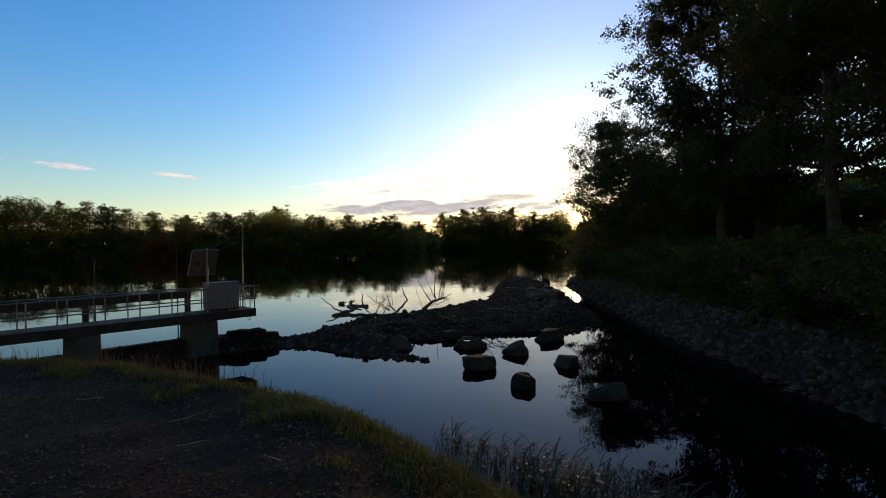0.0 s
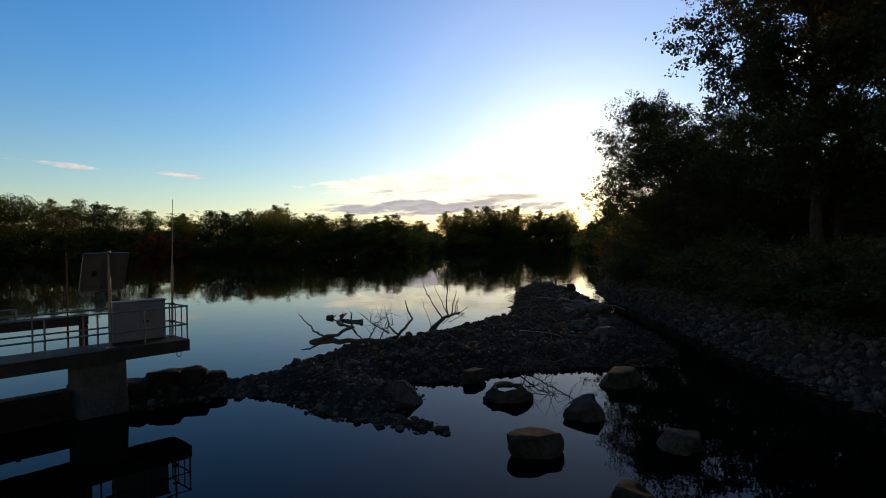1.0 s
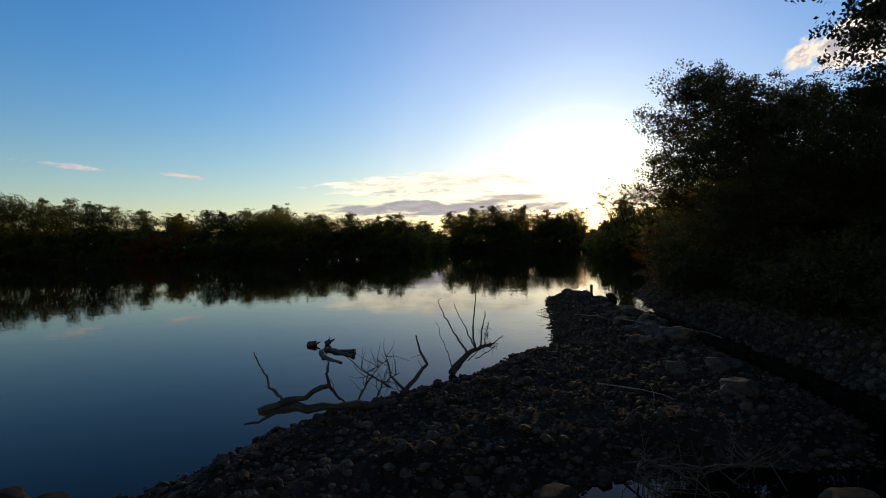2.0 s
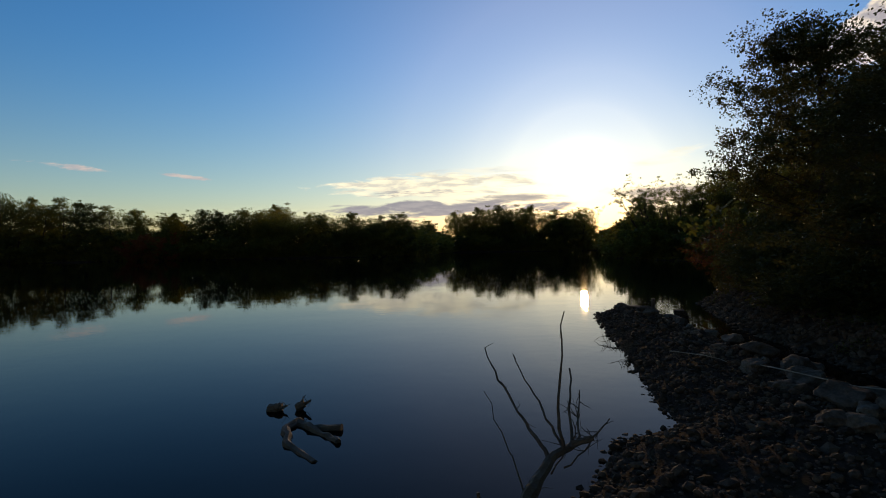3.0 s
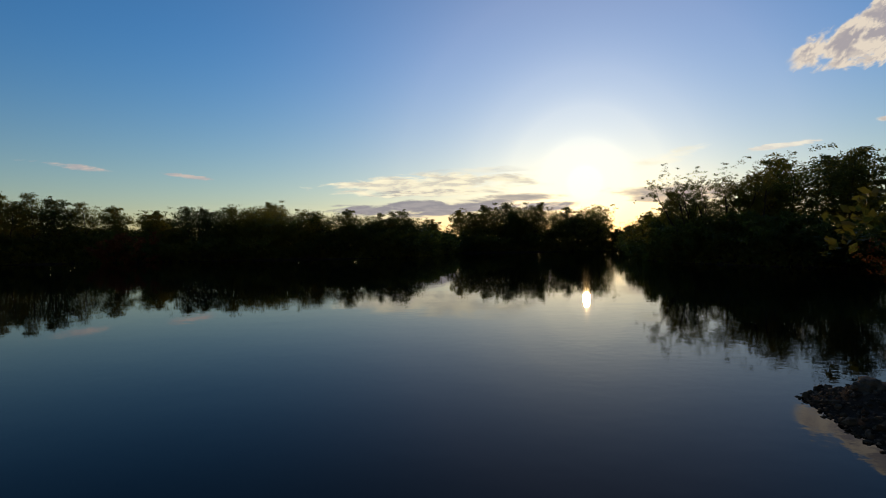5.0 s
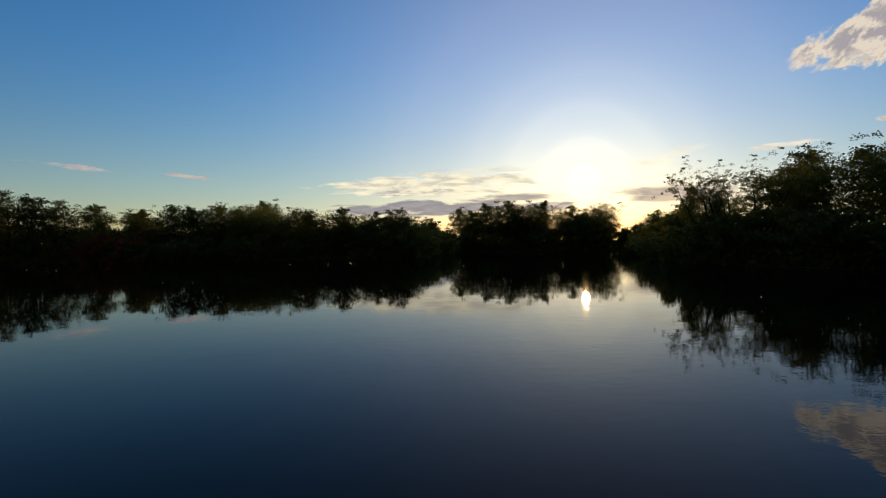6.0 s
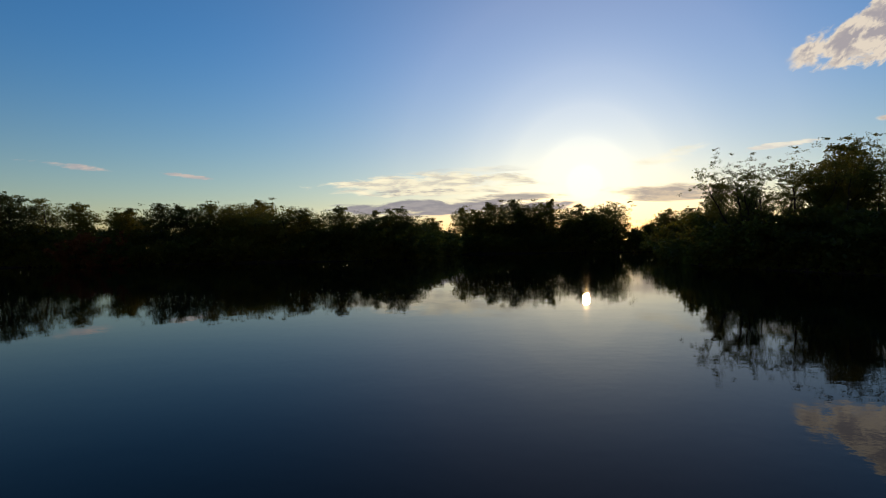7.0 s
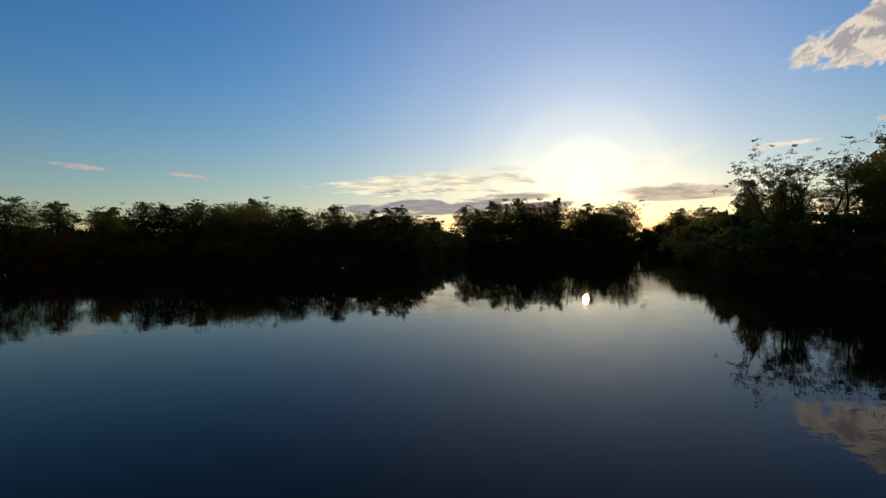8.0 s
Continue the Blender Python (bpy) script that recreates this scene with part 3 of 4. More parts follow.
v, f = leaf_cards(np.concatenate(cen), 0.55, rg, 0.7)
tagged(raw("undergrowth", v, f.tolist(), M_LEAF_FAR), "dense dark undergrowth along the wooded lake shore", "undergrowth", kind="stuff")
place(rust_shrub, [(-119, 250.5, 1.05, 1.1, 0.0), (-129, 250.5, 0.8, 1.0, 2.0)], "rust-coloured autumn shrub at the far shore", "shrub")

# ---- near trees on the east bank ----
near_a = make_tree("tree", 21, 24, 6.1, 0.22, 80000, 0.105, 0.36, M_LEAF, lift=0.35, limbs=26)
near_b = make_tree("tree", 22, 15.5, 5.6, 0.22, 40000, 0.085, 0.36, M_LEAF, lift=0.3, limbs=24)
near_c = make_tree("tree", 23, 18.2, 5.5, 0.2, 55000, 0.09, 0.34, M_LEAF, lift=0.12, limbs=28)
bush = make_tree("shrub", 24, 4.0, 2.6, 0.02, 3600, 0.1, 0.28, M_LEAF, stems=5, limbs=26, bushy=2, twig=0.012)
bush_rust = make_tree("shrub", 25, 5.0, 3.2, 0.02, 13000, 0.06, 0.28, M_LEAF_RUST, stems=5, limbs=26, bushy=2)
ALDER = "tall leafy green tree on the stony east bank"
place(near_a, [(19.3, 38, 1.0, 0.95, 0.3), (19, 27, 1.04, 0.95, 2.2), (22, 17, 1.0, 1.0, 4.0), (27, 48, 0.95, 1.0, 5.0), (28, 34, 1.05, 1.1, 1.0)], ALDER, "tree", "trees of the east bank")
place(near_b, [(17.2, 51, 0.8, 1.08, 0.0), (29, 57, 1.0, 1.0, 2.6)], "spreading green tree leaning over the channel", "tree", "trees of the east bank")
place(near_c, [(20.2, 62, 1.0, 1.0, 0.5), (28, 66, 0.95, 1.0, 3.1)], "broad-based green tree at the corner of the bank", "tree", "trees of the east bank")
for x, y, h in ((38, 12, 10), (36, 24, 9), (38, 36, 10), (37, 48, 10), (40, 58, 11), (38, 70, 12), (46, 18, 12), (47, 34, 12), (48, 52, 12), (46, 76, 12)):
    m = Matrix.Translation((x, y, 1.4)) @ Matrix.Rotation(x * 1.3 + y, 4, "Z") @ Matrix.Diagonal((1.25, 1.25, h / 20, 1))
    tagged(copy_thing(back_tree, m), "dense green tree in the wood behind the east bank", "tree", "trees of the east bank").matrix_basis = m
weeds = inside_spots(rng, 1500, 11, 24, 9, 74, lambda x, y: (-shore_distance(x, y, LAKE) > 0.5) & (-shore_distance(x, y, LAKE) < 5.5) & (ripple(x, y, 0.8, 1.0) > -0.3 + 0.9 * (shore_distance(x, y, LAKE) > -1.9)))
wx = np.array(weeds)
cen = np.repeat(np.stack([wx[:, 0], wx[:, 1], height(wx[:, 0], wx[:, 1]) + 0.15], 1), 22, 0)
cen = cen + rng.normal(size=cen.shape) * (0.22, 0.22, 0.14)
v, f = leaf_cards(cen, 0.06, rng, 0.5)
tagged(raw("weeds", v, f.tolist(), M_LEAF), "low dark weeds growing over the riprap", "weeds", kind="stuff")
bush_spots = []
for i in range(70):
    y = 12 + i * 0.92
    x = 14.3 + max(0, y - 56) * 0.38 + rng.uniform(0, 4.0)
    bush_spots.append((x, y, rng.uniform(0.35, 0.7) + (x - 14) * 0.1, rng.uniform(0.9, 1.2), rng.uniform(0, 6.28)))
place(bush, bush_spots, "low leafy bush on the stony bank", "shrub", "bushes of the east bank")
place(bush_rust, [(21.6, 75, 1.0, 1.0, 0.0), (25.5, 78, 0.9, 1.0, 2.0)], "reddish brown bush overhanging the water", "shrub")

# ---- walkway over the weir ----
BRIDGE = pose(-8.75, 25.9, 0, 0, 0, 47.9)
walkway = new("walkway")
walkway.matrix_basis = BRIDGE
tagged(walkway, "grey steel service walkway with pipe railings on concrete piers", "footbridge")
LEFT = -17.5
part("deck", box(bmesh.new(), (LEFT, 0.0, 1.78), (0.0, 1.4, 1.86), 0.008), M_DECK, walkway, "dark steel deck plate")
for w0, w1 in ((0.003, 0.09), (1.31, 1.397)):
    bm = box(bmesh.new(), (LEFT, w0, 1.5), (-0.003, w1, 1.779))
    part("girder", bm, M_DECK, walkway)
part("end_girder", box(bmesh.new(), (-0.09, 0.092, 1.5), (-0.006, 1.308, 1.778)), M_DECK, walkway)
post_at = [-0.06 - 1.24 * i for i in range(15)]
for w in (0.03, 1.37):
    for s in post_at:
        part("post", pipe(bmesh.new(), (s, w, 1.86), (s, w, 2.88), 0.026), M_RAIL, walkway)
    for z in (2.9, 2.33):
        part("rail", pipe(bmesh.new(), (LEFT, w, z), (-0.03, w, z), 0.026), M_RAIL, walkway)
for z in (2.9, 2.33):
    part("end_rail", pipe(bmesh.new(), (-0.06, 0.0, z), (-0.06, 1.4, z), 0.026), M_RAIL, walkway)
for w in (0.45, 0.92):
    part("post", pipe(bmesh.new(), (-0.06, w, 1.86), (-0.06, w, 2.88), 0.02), M_RAIL, walkway)
bm = bmesh.new()
for i in range(10):
    a0, a1 = math.pi * 2 * i / 10, math.pi * 2 * (i + 1) / 10
    pipe(bm, (-0.3 + 0.07 * math.cos(a0), 0.1, 1.43 + 0.09 * math.sin(a0)), (-0.3 + 0.07 * math.cos(a1), 0.1, 1.43 + 0.09 * math.sin(a1)), 0.012, 6)
part("lifting_ring", bm, M_RUST, walkway)


def pier(s0, s1):
    """A concrete pier, a little wider at its foot."""
    thing = new("bridge_pier")
    thing.matrix_basis = BRIDGE
    bm = box(bmesh.new(), (s0, 0.1, -1.2), (s1, 1.3, 1.5), 0.03)
    for p in bm.verts:
        if p.co.z < 0:
            p.co.x += 0.1 if p.co.x > (s0 + s1) / 2 else -0.1
    part("column", bm, M_CONCRETE, thing)
    part("bearing_pad", box(bmesh.new(), (s0 + 0.08, 0.2, 1.44), (s1 - 0.08, 1.2, 1.498)), M_DECK, thing)
    tagged(thing, "weathered concrete pier under the walkway", "bridge pier", "walkway piers")


for s0, s1 in ((-2.95, -1.8), (-7.35, -6.4), (-12.2, -11.2)):
    pier(s0, s1)

weir = new("weir_wall")
weir.matrix_basis = BRIDGE
tagged(weir, "low brown concrete weir wall under the walkway", "weir", kind="structure")
for s0, s1 in ((-19, -12.33), (-11.07, -7.48), (-6.27, -3.08)):
    bm = box(bmesh.new(), (s0, 0.45, -1.3), (s1, 0.95, 0.8), 0.04)
    part("wall_segment", bm, M_MUDROCK, weir)
for s in (-5.6, -4.3):
    part("bolt", pipe(bmesh.new(), (s, 0.6, 0.8), (s, 0.6, 0.87), 0.05), M_RUST, weir)

# lifting gear behind the walkway
gate = new("sluice_frame")
gate.matrix_basis = BRIDGE
tagged(gate, "dark steel sluice frame with a deep beam behind the railing", "sluice gate")
part("beam", box(bmesh.new(), (-10.5, 1.5, 2.47), (-2.36, 1.66, 2.78), 0.01), M_DECK, gate)
for s in (-2.48, -6.5, -10.3):
    part("upright", box(bmesh.new(), (s - 0.1, 1.48, -1.0), (s + 0.1, 1.68, 2.468), 0.01), M_DECK, gate)
for s in (-4.7, -4.1):
    part("hoop_leg", pipe(bmesh.new(), (s, 1.58, 2.78), (s, 1.58, 3.08), 0.022), M_RAIL, gate)
part("hoop_bar", pipe(bmesh.new(), (-4.72, 1.58, 3.08), (-4.08, 1.58, 3.08), 0.024), M_RAIL, gate)
for s, z in ((-2.83, 4.7), (-6.1, 4.3)):
    pole = new("gauge_pole")
    pole.matrix_basis = BRIDGE
    part("shaft", pipe(bmesh.new(), (s, 1.78, -1.2), (s, 1.78, z), 0.035, 8, 0.02), M_RUST, pole)
    part("collar", pipe(bmesh.new(), (s, 1.78, 0.55), (s, 1.78, 0.7), 0.07, 10), M_RUST, pole)
    tagged(pole, "thin dark steel pole standing behind the walkway", "pole", "poles behind the walkway")

cabinet = new("equipment_cabinet")
cabinet.matrix_basis = BRIDGE
tagged(cabinet, "grey sheet-metal equipment cabinet on the walkway's end", "cabinet")
part("body", box(bmesh.new(), (-1.9, 0.82, 1.9), (-0.4, 1.3, 3.08), 0.012), M_CABINET, cabinet)
part("lid", box(bmesh.new(), (-1.93, 0.77, 3.082), (-0.37, 1.33, 3.12), 0.01), M_CABINET, cabinet)
part("plinth", box(bmesh.new(), (-1.86, 0.86, 1.862), (-0.44, 1.27, 1.899)), M_BLACK, cabinet)
for a, b in ((-1.88, -1.157), (-1.147, -0.42)):
    door = part("door", box(bmesh.new(), (a, 0.8, 1.93), (b, 0.818, 3.06), 0.004), M_CABINET, cabinet)
    if b > -0.6:
        bm = box(bmesh.new(), (-1.09, 0.765, 2.44), (-0.9, 0.798, 2.5), 0.008)
        part("handle", bm, M_BLACK, door, "dark latch handle")

mast = new("antenna_mast")
mast.matrix_basis = BRIDGE
tagged(mast, "slender pale antenna mast on the walkway's end railing", "antenna")
part("tube", pipe(bmesh.new(), (-0.14, 0.98, 1.86), (-0.1, 0.98, 4.2), 0.035, 10), M_RAIL, mast)
part("whip", pipe(bmesh.new(), (-0.1, 0.98, 4.15), (-0.04, 0.98, 6.3), 0.022, 8, 0.008), M_RAIL, mast)
part("foot", box(bmesh.new(), (-0.22, 0.9, 1.861), (-0.07, 1.07, 1.9), 0.005), M_RAIL, mast)
for z in (2.35, 2.92):
    part("clamp", box(bmesh.new(), (-0.2, 0.93, z - 0.03), (-0.05, 1.04, z + 0.03), 0.006), M_BLACK, mast)

solar = new("solar_panel")
solar.matrix_basis = BRIDGE
tagged(solar, "tilted solar panel with pale back on a steel post", "solar panel")
part("post", pipe(bmesh.new(), (-2.14, 0.3, 1.86), (-2.14, 0.3, 4.68), 0.045, 12), M_RAIL, solar)
part("base_plate", box(bmesh.new(), (-2.26, 0.18, 1.862), (-2.02, 0.42, 1.885), 0.004), M_RAIL, solar)


def on_panel(u0, u1, v0, v1, d0, d1, bevel=0.0):
    """A slab in the panel's own plane: u along it, v up its slope, d out of its back."""
    tilt = Matrix.Translation((-2.2, 0.52, 4.06)) @ pose(0, 0, 0, 25, 0, 0)
    bm = box(bmesh.new(), (u0, d0, v0), (u1, d1, v1), bevel)
    bmesh.ops.transform(bm, matrix=tilt, verts=bm.verts)
    return bm


part("back_sheet", on_panel(-0.55, 0.55, -0.58, 0.58, 0.0, 0.012), M_PANELBACK, solar, "pale backing sheet")
part("cell_face", on_panel(-0.55, 0.55, -0.58, 0.58, 0.014, 0.024), M_CELLS, solar, "dark blue cells")
for u0, u1, v0, v1 in ((-0.59, -0.552, -0.6, 0.6), (0.552, 0.59, -0.6, 0.6), (-0.55, 0.55, 0.582, 0.62), (-0.55, 0.55, -0.62, -0.582)):
    part("frame_bar", on_panel(u0, u1, v0, v1, -0.03, 0.026), M_RAIL, solar)
part("junction_box", on_panel(-0.32, -0.2, -0.1, 0.06, -0.05, -0.003, 0.006), M_BLACK, solar)
for u in (-0.1, 0.12):
    part("strut", on_panel(u, u + 0.03, -0.56, 0.45, -0.04, -0.004), M_RAIL, solar)
part("bracket", pipe(bmesh.new(), (-2.14, 0.3, 4.2), (-2.17, 0.5, 4.2), 0.03), M_RAIL, solar)
part("bracket", pipe(bmesh.new(), (-2.14, 0.3, 4.55), (-2.17, 0.44, 4.55), 0.03), M_RAIL, solar)

# ---- stones ----


def rock_data(seed, detail=2, flat=0.6, rough=0.22):
    """Mesh data of one angular stone about one metre wide, sitting on its base."""
    bm = bmesh.new()
    bmesh.ops.create_icosphere(bm, subdivisions=detail, radius=0.5)
    r = random.Random(seed)
    cuts = [(Vector((r.gauss(0, 1), r.gauss(0, 1), r.gauss(0, 1))).normalized(), r.uniform(0.26, 0.42)) for _ in range(9)]
    off = Vector((r.uniform(0, 50), r.uniform(0, 50), r.uniform(0, 50)))
    for p in bm.verts:
        for n, lim in cuts:
            over = p.co.dot(n) - lim
            if over > 0:
                p.co -= n * over * 0.9
        p.co += p.co.normalized() * (noise.noise(p.co * 3.0 + off) * rough * 0.4 + noise.noise(p.co * 9.0 + off) * rough * 0.12)
        p.co.z *= flat
    me = bpy.data.meshes.new("stone")
    bm.to_mesh(me)
    bm.free()
    return me


def lone_boulder(x, y, w, d, h, turn, seed, label, sink=0.35, tilt=0.0, flat_top=True):
    me = rock_data(seed, 4, 1.0, 0.3)
    zs = [p.co.z for p in me.vertices]
    lim = max(zs) * (0.55 if flat_top else 0.95)
    for p in me.vertices:
        if p.co.z > lim:
            p.co.z = lim + (p.co.z - lim) * 0.15
    lo, hi = min(p.co.z for p in me.vertices), max(p.co.z for p in me.vertices)
    for p in me.vertices:
        p.co = Vector((p.co.x * w, p.co.y * d, (p.co.z - lo) / (hi - lo) * (h + sink) - sink))
    me.materials.append(M_BOULDER)
    ob = new("boulder", me)
    ob.matrix_basis = Matrix.Translation((x, y, 0)) @ Matrix.Rotation(turn, 4, "Z") @ Matrix.Rotation(tilt, 4, "Y")
    return tagged(ob, label, "boulder", "boulders in the pool")


IN_POOL = "large brown boulder standing in the still pool"
lone_boulder(1.25, 21.0, 1.22, 1.0, 0.46, 0.2, 31, IN_POOL)
lone_boulder(2.5, 18.3, 1.15, 1.0, 0.42, 1.1, 32, IN_POOL)
lone_boulder(3.1, 23.5, 1.4, 1.1, 0.42, 0.5, 33, "wedge-shaped boulder tilting out of the pool", tilt=-0.3)
lone_boulder(4.6, 21.1, 1.35, 1.1, 0.4, 2.0, 35, IN_POOL)
lone_boulder(5.0, 26.8, 1.7, 1.3, 0.5, 0.7, 36, IN_POOL)
lone_boulder(5.0, 16.7, 1.5, 1.2, 0.45, 0.3, 37, "rounded dark boulder near the bank", flat_top=False)
lone_boulder(-2.0, 25.1, 1.35, 1.0, 0.62, 0.1, 38, "smooth pale boulder on the edge of the spit", flat_top=False).data.materials[0] = M_STONE_OB
lone_boulder(0.3, 27.6, 1.0, 0.9, 0.4, 0.9, 39, "dark boulder at the spit's edge")
for bx, by, bw, bd, bh, sd in ((-10.3, 25.5, 1.3, 1.0, 0.7, 40), (-9.7, 26.1, 1.5, 1.1, 0.86, 41), (-9.1, 26.6, 1.2, 1.1, 0.82, 42), (-8.5, 27.0, 1.0, 0.9, 0.6, 43), (-9.2, 25.7, 1.1, 0.8, 0.45, 44), (-8.4, 26.3, 0.9, 0.8, 0.35, 45)):
    rock = lone_boulder(bx, by, bw, bd, bh, sd * 1.7, sd, "dark muddy rock of the heap beside the walkway pier", sink=0.5)
    rock.data.materials[0] = M_MUDROCK
    rock["group"] = "rocks beside the pier"



def hollowed_boulder(x, y, w, d, h, turn, seed):
    """A blocky boulder whose top is worn into a bowl that holds rain water."""
    me = rock_data(seed, 5, 1.0, 0.3)
    top = max(p.co.z for p in me.vertices)
    for p in me.vertices:
        p.co.z = min(p.co.z, top * 0.6 + 0.1 * p.co.x)
        away = math.hypot((p.co.x - 0.06) / 0.26, (p.co.y + 0.02) / 0.3)
        if p.co.z > 0 and away < 1.15:
            p.co.z -= 0.22 * (1 - smooth01((away - 0.3) / 0.85))
    lo, hi = min(p.co.z for p in me.vertices), max(p.co.z for p in me.vertices)
    for p in me.vertices:
        p.co = Vector((p.co.x * w, p.co.y * d, (p.co.z - lo) / (hi - lo) * (h + 0.4) - 0.4))
    me.materials.append(M_BOULDER)
    ob = new("boulder", me)
    ob.matrix_basis = Matrix.Translation((x, y, 0)) @ Matrix.Rotation(turn, 4, "Z")
    bm = bmesh.new()
    bmesh.ops.create_circle(bm, cap_ends=True, segments=28, radius=1.0, matrix=Matrix.Translation((0.06 * w, -0.02 * d, h * 0.74)) @ Matrix.Diagonal((0.25 * w, 0.29 * d, 1, 1)))
    part("rain_puddle", bm, M_WATER, ob, "still rain water in the hollow")
    return tagged(ob, "dark boulder with a water-filled hollow on its top", "boulder", "boulders in the pool")


hollowed_boulder(1.1, 25.3, 1.5, 1.25, 0.42, 0.2, 34)

STONES = [rock_data(50 + i, 1, 0.62) for i in range(8)]
for me in STONES:
    me.materials.append(M_STONE_OB)


def stone_field(name, label, spots, near, sizes, material, seed, category="stones"):
    """A field of stones: those of the near stretch each a piece, the rest joined."""
    r = np.random.default_rng(seed)
    base = []
    for i in range(8):
        me = STONES[i]
        base.append((np.array([p.co[:] for p in me.vertices]), np.array([f.vertices[:] for f in me.polygons])))
    verts, faces, n, pieces = [], [], 0, []
    for x, y in spots:
        s = r.uniform(*sizes) * (1.0 if r.random() < 0.85 else 1.6)
        z = float(height(x, y)) + s * 0.1
        turn, k = r.uniform(0, 6.28), int(r.integers(0, 8))
        sq = r.uniform(0.65, 1.1)
        tip = Euler((r.normal() * 0.35, r.normal() * 0.35, turn)).to_matrix()
        if near(x, y) and len(pieces) < 300:
            pieces.append((k, Matrix.Translation((x, y, z)) @ tip.to_4x4() @ Matrix.Diagonal((s, s * sq, s, 1))))
            continue
        v, f = base[k]
        verts.append((v * (s, s * sq, s)) @ np.array(tip).T + (x, y, z))
        faces.append(f + n)
        n += len(v)
    field = raw(name, np.concatenate(verts), np.concatenate(faces).tolist(), material)
    tagged(field, label, category, kind="stuff")
    return field, pieces


def on_spit(x, y):
    return shore_distance(x, y, SPIT) > -0.35


def on_riprap(x, y):
    d = -shore_distance(x, y, LAKE)
    return (d > -0.5) & (d < 2.2 + 0.4 * ripple(x, y, 0.7)) & (x > 9) & (y > 8) & (y < 74)


def on_bank_edge(x, y):
    d = -shore_distance(x, y, LAKE)
    return (d > -0.4) & (d < 1.3) & (x < 6) & (x > -9)


rng = np.random.default_rng(8)
field, pieces = stone_field("spit_stones", "grey and brown stones heaped along the low spit", inside_spots(rng, 5200, -11, 11.2, 22, 67, on_spit),
                            lambda x, y: 22 < y < 31 and x < 0, (0.09, 0.3), M_STONE, 61)
for i in range(46):
    y = 37 + 26 * rng.random()
    x, s = 7.5 + 0.055 * (y - 38) + rng.normal() * 0.7, rng.uniform(0.34, 0.62)
    pieces.append((i % 8, Matrix.Translation((x, y, float(height(x, y)) + s * 0.14)) @ Euler((rng.normal() * 0.3, rng.normal() * 0.3, rng.uniform(0, 6))).to_matrix().to_4x4() @ Matrix.Diagonal((s, s * 0.8, s, 1))))
piece_list = [(field, pieces)]
field, pieces = stone_field("riprap", "grey riprap stones covering the east bank", inside_spots(rng, 4600, 9, 22, 8, 74, on_riprap),
                            lambda x, y: 24 < y < 40, (0.16, 0.42), M_STONE, 62)
piece_list.append((field, pieces))
field, pieces = stone_field("bank_stones", "broken stones along the pool's near edge", inside_spots(rng, 420, -9, 6, 6, 19, on_bank_edge),
                            lambda x, y: -5 < x < 1, (0.1, 0.34), M_STONE, 63)
piece_list.append((field, pieces))
for bx, by, bs in ((8.5, 46, 1.1), (9.3, 52, 1.0), (8.0, 41, 1.3), (9.6, 58, 0.9), (7.4, 36, 1.1), (6.5, 40.5, 0.9), (7.2, 44, 0.8), (9.0, 61, 0.9), (10.2, 56, 0.8), (5.8, 36, 0.7), (6.4, 33, 1.0),
                   (7.3, 46.4, 0.9), (6.9, 44.2, 0.7), (6.4, 42.3, 0.6), (6.2, 40.8, 0.8), (7.5, 41.6, 0.6), (8.2, 43.6, 0.8), (7.9, 47.6, 0.6), (7.9, 50, 0.6), (6.8, 48.6, 0.5), (8.8, 54, 0.7),
                   (8.7, 48.8, 1.2), (8.1, 44.9, 1.1), (9.3, 46.6, 1.0), (9.5, 49.6, 0.9), (7.6, 42.6, 1.2), (8.9, 43.2, 0.9), (9.4, 63.0, 0.9), (8.4, 64.6, 0.8), (10.1, 60.4, 1.0), (7.9, 61.6, 0.6)):
    rock = lone_boulder(bx, by, bs * 1.3, bs, bs * 0.5, bx * 3.1, int(bx * 10 + by), "weathered pale grey boulder on the stony spit", sink=0.1, flat_top=False)
    rock.data.materials[0] = M_STONE_OB
    rock.location.z = float(height(bx, by)) - 0.05

# ---- driftwood ----


